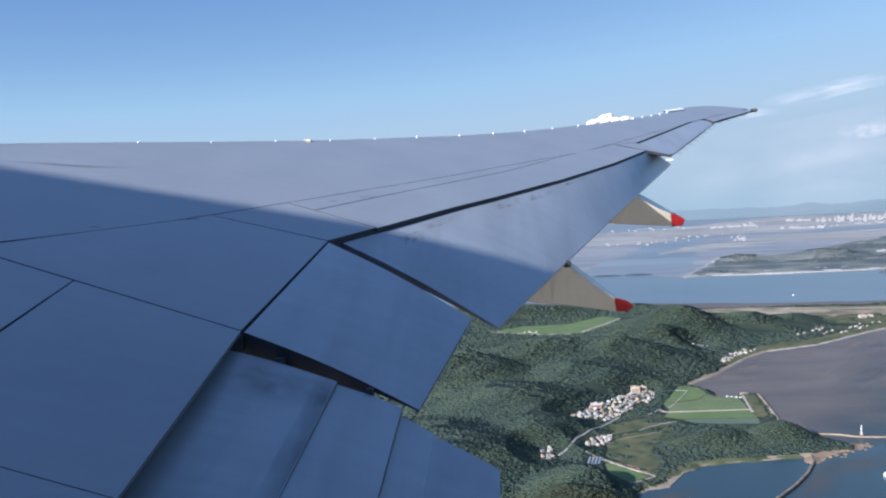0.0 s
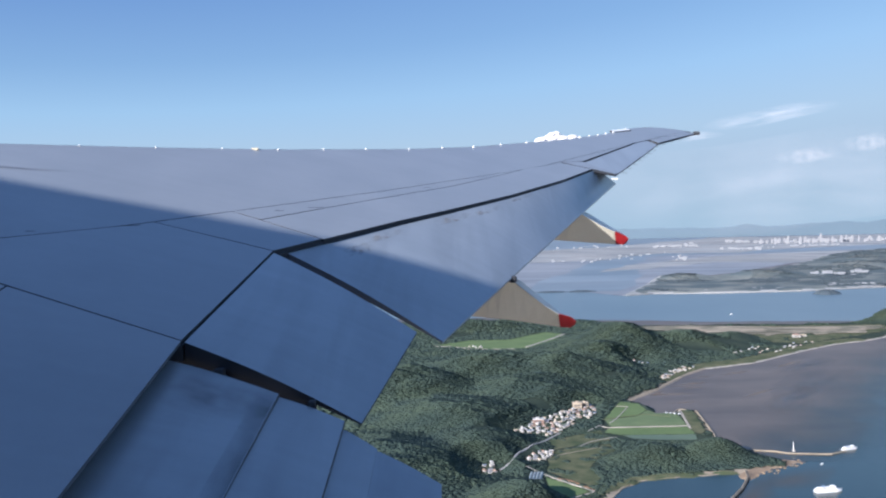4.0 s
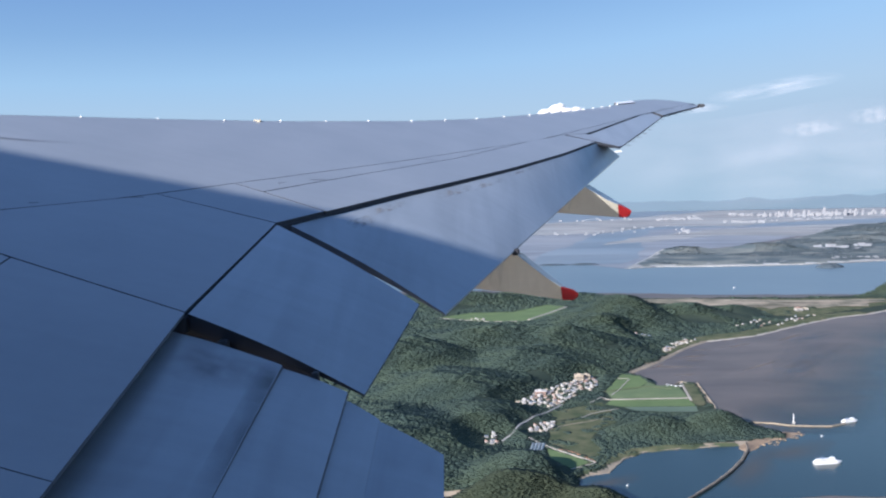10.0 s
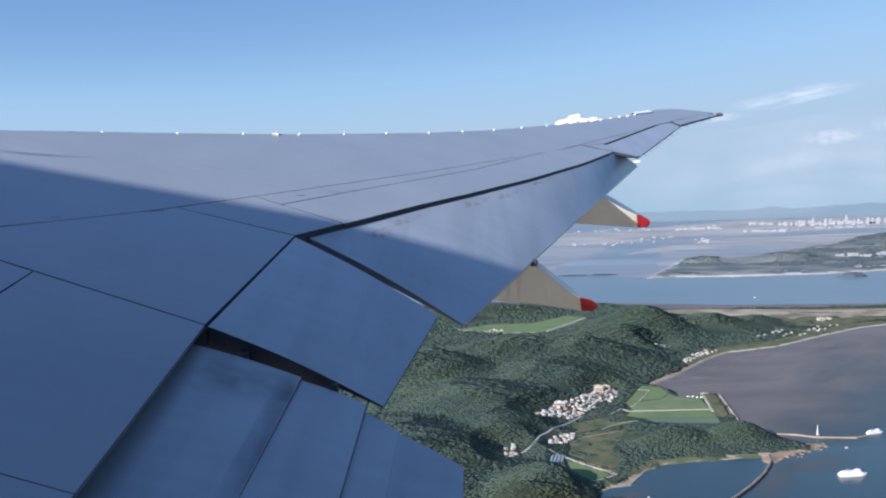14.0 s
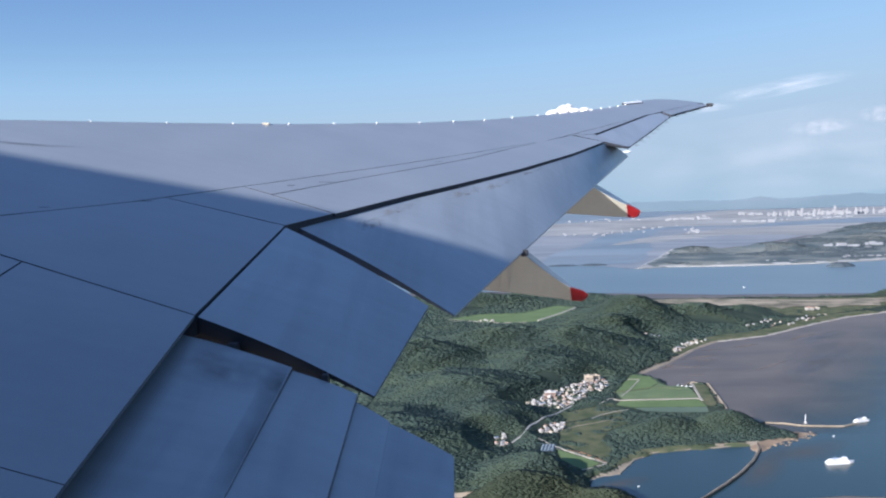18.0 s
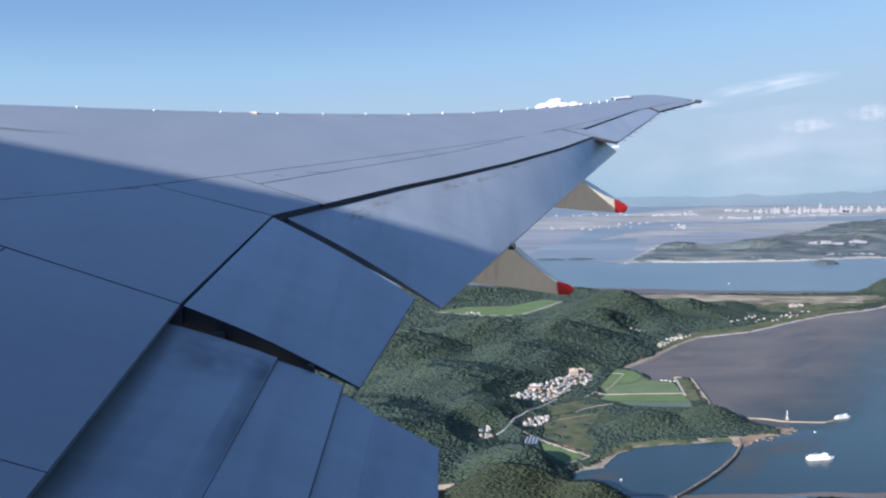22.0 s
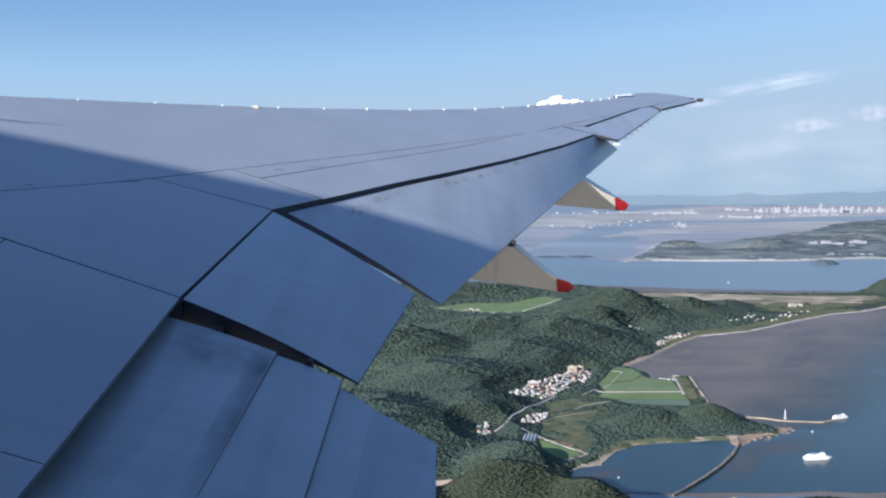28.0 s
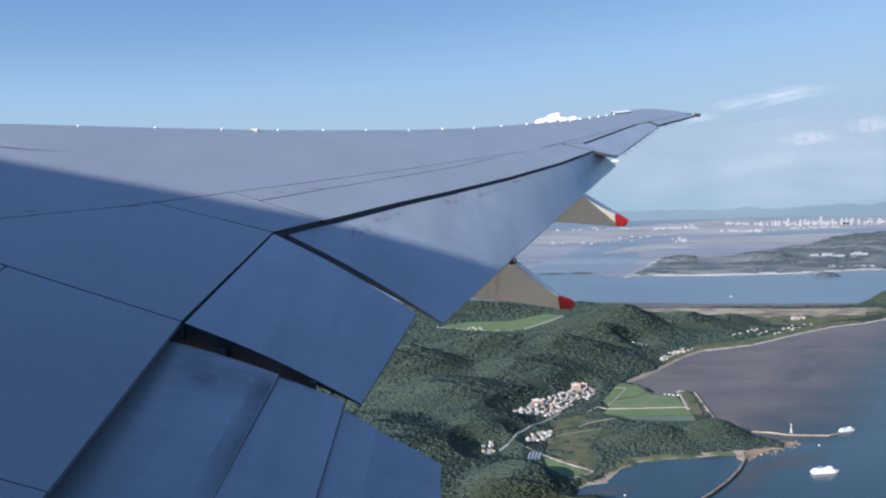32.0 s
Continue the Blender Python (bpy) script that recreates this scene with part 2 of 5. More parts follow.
M_GRASS = material("dry_grass", (0.138, 0.138, 0.078), (0.062, 0.082, 0.043), spec=0.1, rough=0.9, scale=0.13, fine=0.25)
M_PATH = material("pale_track", (0.42, 0.385, 0.33), (0.34, 0.31, 0.26), spec=0.2, rough=0.9, scale=0.2, fine=0.1)
M_CONCRETE = material("concrete", (0.39, 0.375, 0.345), (0.31, 0.30, 0.275), spec=0.25, rough=0.85, scale=0.2, fine=0.1)
M_STONE = material("dark_stone", (0.17, 0.15, 0.125), (0.10, 0.09, 0.075), spec=0.15, rough=0.9, scale=0.4, fine=0.25, bump=0.5)
M_ROCK = material("brown_rock", (0.23, 0.172, 0.13), (0.12, 0.092, 0.072), spec=0.15, rough=0.9, scale=0.35, fine=0.3, bump=0.8)
M_EARTH = material("bare_earth", (0.36, 0.215, 0.13), (0.28, 0.165, 0.10), spec=0.1, rough=0.95, scale=0.2, fine=0.15)
M_WALL = material("house_wall", (0.46, 0.44, 0.40), (0.34, 0.32, 0.285), spec=0.25, rough=0.85, scale=0.5, fine=0.08)
M_ROOFS = [material("roof_" + n, c, tuple(v * 0.75 for v in c), rough=0.8, scale=0.6, fine=0.12) for n, c in (
    ("rust", (0.38, 0.25, 0.19)), ("grey", (0.27, 0.28, 0.30)), ("blue", (0.19, 0.25, 0.34)), ("pale", (0.62, 0.60, 0.56)), ("tan", (0.52, 0.43, 0.32)))]
M_FILM = material("greenhouse_film", (0.27, 0.30, 0.31), (0.20, 0.235, 0.24), rough=0.35, scale=0.4, fine=0.08)
# haze over the distance is put into these greyed walls and bluish woods
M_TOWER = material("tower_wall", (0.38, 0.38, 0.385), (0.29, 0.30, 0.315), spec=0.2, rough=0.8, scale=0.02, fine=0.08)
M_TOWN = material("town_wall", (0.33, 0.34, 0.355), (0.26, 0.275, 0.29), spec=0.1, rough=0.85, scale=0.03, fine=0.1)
M_FARHILL = material("hazed_woodland", (0.074, 0.094, 0.108), (0.060, 0.079, 0.093), spec=0.08, rough=0.95, scale=0.006, fine=0.15)
# flats and coast: brown turned paler and greyer to paint in haze
M_FARMUD = material("hazed_flats", (0.275, 0.277, 0.28), (0.21, 0.224, 0.242), rough=0.5, scale=0.003, fine=0.12, band=0.26, band_size=(420.0, 60.0))
M_RECLAIM = material("hazed_reclaim", (0.34, 0.335, 0.32), (0.25, 0.265, 0.265), spec=0.2, rough=0.9, scale=0.006, fine=0.18, band=0.30, band_size=(500.0, 70.0))
# fields greyed and cooled to carry the haze as well
M_FARFIELD = material("hazed_fields", (0.205, 0.22, 0.20), (0.095, 0.122, 0.128), spec=0.1, rough=0.95, scale=0.016, fine=0.25, spread=(0.42, 0.60))
M_CLOUD = material("cloud_white", (0.74, 0.71, 0.695), (0.70, 0.675, 0.66), spec=0, rough=1.0, scale=0.002)


def veil_material(name, color, low, high, stretch, flat=False):
    """A thin layer (cloud, or sand over mud) that noise and a round fade let through."""
    m = bpy.data.materials.new(name)
    m.use_nodes = True
    nt = m.node_tree
    bsdf = nt.nodes["Principled BSDF"]
    bsdf.inputs["Base Color"].default_value = (*color, 1)
    bsdf.inputs["Roughness"].default_value = 1.0
    tex = nt.nodes.new("ShaderNodeTexCoord")
    mapping = nt.nodes.new("ShaderNodeMapping")
    mapping.inputs["Scale"].default_value = stretch
    nz = nt.nodes.new("ShaderNodeTexNoise")
    nz.inputs["Scale"].default_value = 3.0
    nz.inputs["Detail"].default_value = 4
    nt.links.new(tex.outputs["Generated"], mapping.inputs["Vector"])
    nt.links.new(mapping.outputs[0], nz.inputs["Vector"])
    grad = nt.nodes.new("ShaderNodeTexGradient")
    grad.gradient_type = "SPHERICAL"
    centre = nt.nodes.new("ShaderNodeMapping")
    centre.inputs["Location"].default_value = (-1, -1, 0) if flat else (-1, 0, -1)
    centre.inputs["Scale"].default_value = (2, 2, 0) if flat else (2, 0, 2)
    nt.links.new(tex.outputs["Generated"], centre.inputs["Vector"])
    nt.links.new(centre.outputs[0], grad.inputs["Vector"])
    ramp = nt.nodes.new("ShaderNodeMapRange")
    ramp.inputs["From Min"].default_value, ramp.inputs["From Max"].default_value = low, high
    nt.links.new(nz.outputs["Fac"], ramp.inputs["Value"])
    mul = nt.nodes.new("ShaderNodeMath")
    mul.operation = "MULTIPLY"
    nt.links.new(ramp.outputs[0], mul.inputs[0])
    nt.links.new(grad.outputs["Fac"], mul.inputs[1])
    nt.links.new(mul.outputs[0], bsdf.inputs["Alpha"])
    return m


M_SILT = veil_material("silt_plume", (0.125, 0.112, 0.102), 0.05, 1.3, (0.7, 0.7, 1), True)
# wet sheen painted as a bluish tint; the sheet itself is fully rough
M_SHEEN = veil_material("sheen_tint", (0.105, 0.135, 0.165), 0.25, 0.95, (1.2, 1.8, 1), True)
M_SHOAL = veil_material("sandy_shoal", (0.235, 0.19, 0.15), 0.20, 0.60, (2.2, 2.2, 1), True)


# ---- mesh helpers ----
def mesh_object(name, verts, faces, mats, parent=None, label="", smooth=False, slots=None):
    me = bpy.data.meshes.new(name)
    me.from_pydata([tuple(v) for v in verts], [], faces)
    for m in mats if isinstance(mats, (list, tuple)) else [mats]:
        me.materials.append(m)
    if slots is not None:
        me.polygons.foreach_set("material_index", slots)
    if smooth:
        me.polygons.foreach_set("use_smooth", [True] * len(me.polygons))
    me.update()
    ob = new(name, me)
    ob.parent = parent
    if label:
        ob["label"] = label
    return ob


def part(name, bm, mat, parent, label="", smooth=False):
    me = bpy.data.meshes.new(name)
    bmesh.ops.recalc_face_normals(bm, faces=bm.faces[:])
    bm.to_mesh(me)
    bm.free()
    me.materials.append(mat)
    if smooth:
        me.polygons.foreach_set("use_smooth", [True] * len(me.polygons))
    ob = new(name, me)
    ob.parent = parent
    if label:
        ob["label"] = label
    return ob


def thing(name, label, category, group="", at=(0, 0, 0), kind=""):
    ob = new(name)
    ob.location = at
    return tagged(ob, label, category, group, kind)


def box(bm, lo, hi, bevel=0.0):
    c = [(a + b) / 2 for a, b in zip(lo, hi)]
    s = [max(b - a, 1e-4) for a, b in zip(lo, hi)]
    r = bmesh.ops.create_cube(bm, size=1, matrix=Matrix.Translation(c) @ Matrix.Diagonal((*s, 1)))
    if bevel:
        edges = list({e for v in r["verts"] for e in v.link_edges})
        bmesh.ops.bevel(bm, geom=edges, offset=bevel, segments=2, affect="EDGES")


def resample(pts, n):
    pts = [Vector(p) for p in pts]
    d = [0.0]
    for a, b in zip(pts, pts[1:]):
        d.append(d[-1] + (b - a).length)
    out = []
    for i in range(n):
        s = d[-1] * i / (n - 1)
        k = max(j for j in range(len(d) - 1) if d[j] <= s + 1e-9)
        f = (s - d[k]) / max(d[k + 1] - d[k], 1e-9)
        out.append(pts[k].lerp(pts[k + 1], min(f, 1)))
    return out


# ---- the aircraft ----
def wing_z(x, y):
    """Height of the wing's upper skin, x aft and y outboard of the window."""
    return ZC - 3.4 + 0.24 * y - 0.25 * x + 0.002 * y * y


def on_wing(pts, drop=0.0):
    return [Vector((x, y, wing_z(x, y) - drop)) for x, y in pts]


aircraft = thing("airliner", "grey airliner wing with lowered flaps and cream fairings in flight", "aircraft")


def loft_panel(name, front, back, mat, thick=0.05, inset=0.012, n=24, m=5, label="", parent=None, curve=0.0, taper=0.0, rim=None):
    """A sheet of skin between a front and a back edge, with thickness, rounded rims and a joint all round."""
    fr, bk = resample(front, n), resample(back, n)
    rows = []
    for i in range(n):
        a, b = fr[i], bk[i]
        along = (b - a)
        e = min(inset / max(along.length, 1e-3), 0.2)
        rows.append([a.lerp(b, e + (1 - 2 * e) * j / (m - 1)) + Vector((0, 0, curve * math.sin(math.pi * j / (m - 1)))) for j in range(m)])
    for end, nxt in ((0, 1), (-1, -2)):
        for j in range(m):
            dv = rows[nxt][j] - rows[end][j]
            rows[end][j] = rows[end][j] + dv.normalized() * min(inset, dv.length * 0.3)
    bm = bmesh.new()
    top = [[bm.verts.new(p) for p in r] for r in rows]
    low = [[bm.verts.new(p - Vector((0, 0, thick * (1 - taper * j / (m - 1))))) for j, p in enumerate(r)] for r in rows]
    for i in range(n - 1):
        for j in range(m - 1):
            bm.faces.new((top[i][j], top[i + 1][j], top[i + 1][j + 1], top[i][j + 1]))
            bm.faces.new((low[i][j], low[i][j + 1], low[i + 1][j + 1], low[i + 1][j]))
        bm.faces.new((top[i][0], low[i][0], low[i + 1][0], top[i + 1][0]))
        bm.faces.new((top[i][-1], top[i + 1][-1], low[i + 1][-1], low[i][-1]))
    for j in range(m - 1):
        bm.faces.new((top[0][j], top[0][j + 1], low[0][j + 1], low[0][j]))
        bm.faces.new((top[-1][j], low[-1][j], low[-1][j + 1], top[-1][j + 1]))
    ob = part(name, bm, mat, parent or aircraft, label)
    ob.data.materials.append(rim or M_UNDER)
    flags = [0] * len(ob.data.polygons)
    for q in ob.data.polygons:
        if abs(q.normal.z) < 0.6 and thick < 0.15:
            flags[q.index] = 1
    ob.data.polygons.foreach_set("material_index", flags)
    ob.data.polygons.foreach_set("use_smooth", [True] * len(flags))
    ob.data.set_sharp_from_angle(angle=radians(30))
    return ob


LEADING = [(-15.0, 0.0), (-7.56, 10.73), (-6.38, 11.95), (-4.75, 13.49), (-3.06, 15.12), (-0.75, 17.53), (0.70, 19.20), (2.13, 21.05),
           (3.56, 22.91), (5.04, 24.98), (5.99, 26.54), (6.52, 27.22), (7.28, 27.98), (8.19, 28.47), (8.66, 28.61)]
SPAR = [(-11.1, 0.0), (-4.66, 8.63), (-3.84, 9.72), (-2.64, 11.53), (-0.80, 14.23), (2.08, 18.46), (5.67, 24.34), (8.30, 28.28)]
REAR = [(-2.42, 0.0), (-2.36, 7.20), (-2.11, 9.98), (-1.61, 10.82), (-0.70, 12.39), (0.07, 13.61), (1.27, 15.55), (2.54, 17.72), (3.57, 19.62),
        (4.13, 19.64), (6.62, 25.19), (8.24, 27.67), (8.81, 28.51)]


def x_at(line, y):
    for (xa, ya), (xb, yb) in zip(line, line[1:]):
        if ya <= y <= yb:
            return xa + (xb - xa) * (y - ya) / max(yb - ya, 1e-6)
    return line[-1][0]


# wing box under the skins, with the rounded nose
stations = sorted([0.3 * i for i in range(95)] + [19.60, 19.66, 28.5])
verts, faces = [], []
profile = 13
for y in stations:
    xa, xb = x_at(LEADING, y), x_at(REAR, y)
    if y < 7.15:
        xb -= 0.55
    if y > 28.4:
        xb = max(xb, xa + 0.05)
    rim = 0.18 - 0.13 * min(max((y - 16.5) / 2.8, 0), 1)
    deep = (0.16 + 1.0 * max(0, 1 - y / 27.0) ** 1.2) * (1.0 if y < 19.63 else 0.25)
    ring = []
    for k in range(6):
        s = k / 5
        ring.append((xa + (xb - xa) * s, wing_z(xa + (xb - xa) * s, y) - 0.045))
    for k in range(6):
        s = 1 - k / 5
        ring.append((xa + (xb - xa) * s, wing_z(xa + (xb - xa) * s, y) - rim - deep * math.sin(math.pi * min(max(s, 0.0), 1.0)) ** 0.6))
    ring.append((xa - 0.25 * deep - 0.05, wing_z(xa, y) - 0.2))
    verts += [(x, y, z) for x, z in ring]
for i in range(len(stations) - 1):
    for k in range(profile):
        a, b = i * profile + k, i * profile + (k + 1) % profile
        faces.append((a, b, b + profile, a + profile))
faces.append(tuple(range(profile)))
faces.append(tuple(range((len(stations) - 1) * profile, len(stations) * profile)))
mesh_object("wing_box", verts, faces, M_UNDER, aircraft, "wing structure under the skin panels, near black for shaded gaps")

loft_panel("skin_panel", on_wing(LEADING), on_wing(SPAR), M_WING, inset=0.009, n=64, m=9, label="satin grey upper wing skin")
# nose skin rolls down ahead of the skin
nose_rows = []
for k in range(6):
    a = math.pi / 2 * k / 5
    nose_rows.append([p + Vector((-0.22 * math.sin(a), 0.10 * math.sin(a), -0.22 * (1 - math.cos(a)))) for p in resample(on_wing(LEADING), 64)])
verts = [p for r in nose_rows for p in r]
faces = [(k * 64 + i, k * 64 + i + 1, (k + 1) * 64 + i + 1, (k + 1) * 64 + i) for k in range(5) for i in range(63)]
mesh_object("leading_edge", verts, faces, M_WING, aircraft, "bare metal leading edge", smooth=True)

loft_panel("skin_panel", on_wing([(-11.1, 0.0), (-5.29, 7.77)]), on_wing([(-4.12, 0.0), (-4.08, 7.53)]), M_WING, inset=0.003, label="grey wing skin by the body")
loft_panel("spoiler", on_wing([(-4.10, 0.0), (-4.085, 4.85)]), on_wing([(-2.42, 0.0), (-2.385, 4.715)]), M_WING, thick=0.10, inset=0.002, taper=0.7, rim=M_STEP, label="grey inboard spoiler, closed")
loft_panel("spoiler", on_wing([(-4.085, 4.855), (-4.07, 7.53)]), on_wing([(-2.385, 4.72), (-2.37, 7.205)]), M_WING, thick=0.10, inset=0.003, taper=0.7, rim=M_STEP, label="grey inboard spoiler, closed")
loft_panel("skin_panel", on_wing([(-5.29, 7.78), (-4.66, 8.63), (-3.84, 9.72), (-3.60, 10.08)]), on_wing([(-2.37, 7.215), (-2.11, 9.98)]), M_WING, thick=0.06, inset=0.005)
loft_panel("skin_panel", on_wing([(-3.60, 10.08), (-2.90, 11.15)]), on_wing([(-2.11, 9.99), (-1.63, 10.82)]), M_WING, inset=0.010)
loft_panel("skin_panel", on_wing([(-2.90, 11.15), (-2.64, 11.53), (-0.80, 14.23), (2.08, 18.46), (5.67, 24.34), (8.30, 28.28)]),
           on_wing([(-2.50, 11.06), (-1.58, 12.57), (0.19, 15.31), (2.17, 18.70), (2.90, 19.72), (3.47, 20.32), (6.30, 25.50), (8.78, 28.50)]), M_WING, inset=0.006, n=60)
loft_panel("spoiler", on_wing([(-2.50, 11.05), (-1.58, 12.57), (0.19, 15.31), (2.17, 18.70), (2.80, 19.60)]),
           on_wing([(-1.61, 10.82), (-0.70, 12.39), (0.07, 13.61), (1.27, 15.55), (2.54, 17.72), (3.57, 19.64)]), M_WING, thick=0.06, inset=0.010, n=40, label="grey outboard spoiler, closed")
loft_panel("skin_panel", on_wing([(2.86, 19.68), (3.47, 20.30)]), on_wing([(3.60, 19.67), (4.12, 19.67)]), M_WING, inset=0.004, n=6)
loft_panel("aileron", on_wing([(3.50, 20.30), (6.28, 25.42)], 0.01), on_wing([(4.13, 19.66), (6.62, 25.19)], 0.05), M_FLAP, thick=0.06, taper=0.7, inset=0.02, label="grey outboard aileron")
loft_panel("skin_panel", on_wing([(6.36, 25.55), (8.72, 28.44)]), on_wing([(6.66, 25.28), (7.28, 26.24), (8.24, 27.67), (8.80, 28.50)]), M_WING, inset=0.002, n=16)


def lift(pts):
    return [Vector((x, y, ZC + z)) for x, y, z in pts]


# outboard flap, its nose tucked under the spoiler edge
FLAP_NOSE = [(-2.02, 10.22), (-1.58, 10.86), (-0.68, 12.39), (0.09, 13.61), (1.29, 15.55), (2.56, 17.72), (3.59, 19.64)]
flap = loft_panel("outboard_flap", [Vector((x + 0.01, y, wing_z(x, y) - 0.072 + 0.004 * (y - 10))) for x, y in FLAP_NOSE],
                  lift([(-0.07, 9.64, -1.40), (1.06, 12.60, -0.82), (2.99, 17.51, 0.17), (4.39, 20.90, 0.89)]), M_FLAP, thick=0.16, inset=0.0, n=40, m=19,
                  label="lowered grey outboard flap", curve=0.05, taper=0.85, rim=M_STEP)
# its inner end takes the dark step colour too
for q in flap.data.polygons:
    if q.normal.y < -0.7:
        q.material_index = 1
# scuffed paint along the flap's nose
nose_line = resample([Vector((x + 0.01, y, wing_z(x, y) - 0.072 + 0.004 * (y - 10))) for x, y in FLAP_NOSE], 101)
tail_line = resample(lift([(-0.07, 9.64, -1.40), (1.06, 12.60, -0.82), (2.99, 17.51, 0.17), (4.39, 20.90, 0.89)]), 101)
M_SCUFF = veil_material("scuffed_paint", (0.29, 0.275, 0.26), 0.40, 0.85, (3.0, 2.0, 2.0), True)


def on_flap(u, v):
    k = min(int(u * 100), 99)
    a, b = nose_line[k].lerp(nose_line[k + 1], u * 100 - k), tail_line[k].lerp(tail_line[k + 1], u * 100 - k)
    return a.lerp(b, v) + Vector((0, 0, 0.05 * math.sin(math.pi * v) + 0.006))


for u0, u1, v0, v1 in ((0.10, 0.24, 0.05, 0.12), (0.27, 0.42, 0.06, 0.16), (0.36, 0.52, 0.10, 0.19), (0.50, 0.66, 0.05, 0.12), (0.06, 0.13, 0.10, 0.20)):
    cut = [[on_flap(u0 + (u1 - u0) * i / 12, v0 + (v1 - v0) * k / 3) for i in range(13)] for k in range(4)]
    mesh_object("scuff_mark", [p for row in cut for p in row], [(k * 13 + i, k * 13 + i + 1, k * 13 + i + 14, k * 13 + i + 13) for k in range(3) for i in range(12)], M_SCUFF, flap, "faint brown scuff in the paint", smooth=True)
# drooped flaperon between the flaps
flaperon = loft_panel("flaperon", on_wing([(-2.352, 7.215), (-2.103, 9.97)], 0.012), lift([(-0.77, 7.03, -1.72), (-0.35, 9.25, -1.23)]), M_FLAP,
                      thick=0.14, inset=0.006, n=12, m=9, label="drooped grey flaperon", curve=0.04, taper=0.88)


def slab(name, a, b, deep, mat, label="", width=0.03):
    """An upright rib or spar web between two points."""
    a, b = Vector(a), Vector(b)
    side = Vector((-(b - a).y, (b - a).x, 0)).normalized() * width
    bm = bmesh.new()
    v = [bm.verts.new(p) for p in (a, b, b + side, a + side)]
    w = [bm.verts.new(p - Vector((0, 0, deep))) for p in (a, b, b + side, a + side)]
    bm.faces.new(v), bm.faces.new(w[::-1])
    for i in range(4):
        bm.faces.new((v[i], w[i], w[(i + 1) % 4], v[(i + 1) % 4]))
    return part(name, bm, mat, aircraft, label)


# near-black webs and rib added to close the gaps and keep them dark
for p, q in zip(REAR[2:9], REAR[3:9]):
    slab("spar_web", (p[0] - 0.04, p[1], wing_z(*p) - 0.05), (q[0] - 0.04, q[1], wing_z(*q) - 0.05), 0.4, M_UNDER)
slab("end_rib", (-2.30, 7.24, ZC - 1.06), (-1.20, 7.10, ZC - 1.55), 0.10, M_UNDER, "flaperon end rib, near black for the shaded gap", 0.05)
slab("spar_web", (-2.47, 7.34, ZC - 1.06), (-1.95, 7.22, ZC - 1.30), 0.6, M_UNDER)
# dark strip set just below both surfaces, across the gap
slab("gap_strip", (-2.02, 9.95, ZC - 0.48), (-0.62, 9.40, ZC - 1.17), 0.10, M_STEP, "dark strip filling the gap between flap and flaperon", 0.12)

# double-slotted inboard flap in three steps
def flap_z(x, y, drop):
    return (x, y, -3.4 + 0.24 * y - 0.25 * x + 0.002 * y * y - drop)


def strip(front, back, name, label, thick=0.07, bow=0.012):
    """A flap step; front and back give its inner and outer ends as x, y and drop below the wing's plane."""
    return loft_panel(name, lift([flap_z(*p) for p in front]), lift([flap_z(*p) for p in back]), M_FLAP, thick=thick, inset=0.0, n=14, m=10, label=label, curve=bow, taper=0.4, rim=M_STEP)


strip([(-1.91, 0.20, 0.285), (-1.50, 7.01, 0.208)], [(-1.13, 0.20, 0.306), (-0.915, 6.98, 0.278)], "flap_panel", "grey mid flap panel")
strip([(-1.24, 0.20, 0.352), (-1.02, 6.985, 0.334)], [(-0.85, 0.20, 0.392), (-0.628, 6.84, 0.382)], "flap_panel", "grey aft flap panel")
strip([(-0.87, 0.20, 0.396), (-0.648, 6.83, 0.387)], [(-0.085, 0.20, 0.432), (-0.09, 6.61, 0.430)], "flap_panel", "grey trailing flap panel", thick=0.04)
M_SMEAR = veil_material("dark_smear", (0.085, 0.098, 0.122), 0.12, 1.35, (0.8, 2.0, 0.0), True)
M_WARM = veil_material("warm_grey_film", (0.20, 0.188, 0.19), 0.25, 1.1, (1.5, 1.5, 0.0), True)
INNER_VANE = ([(-2.95, 0.20, 0.290), (-2.95, 4.84, 0.270)], [(-1.90, 0.20, 0.236), (-1.61, 4.86, 0.226)])
OUTER_VANE = ([(-2.95, 4.76, 0.290), (-2.90, 7.19, 0.195)], [(-1.604, 4.78, 0.205), (-1.475, 6.99, 0.172)])
strip(*INNER_VANE, "flap_vane", "flap fore panel by the body", bow=0.034)
strip(*OUTER_VANE, "flap_vane", "raised flap fore panel", bow=0.034)
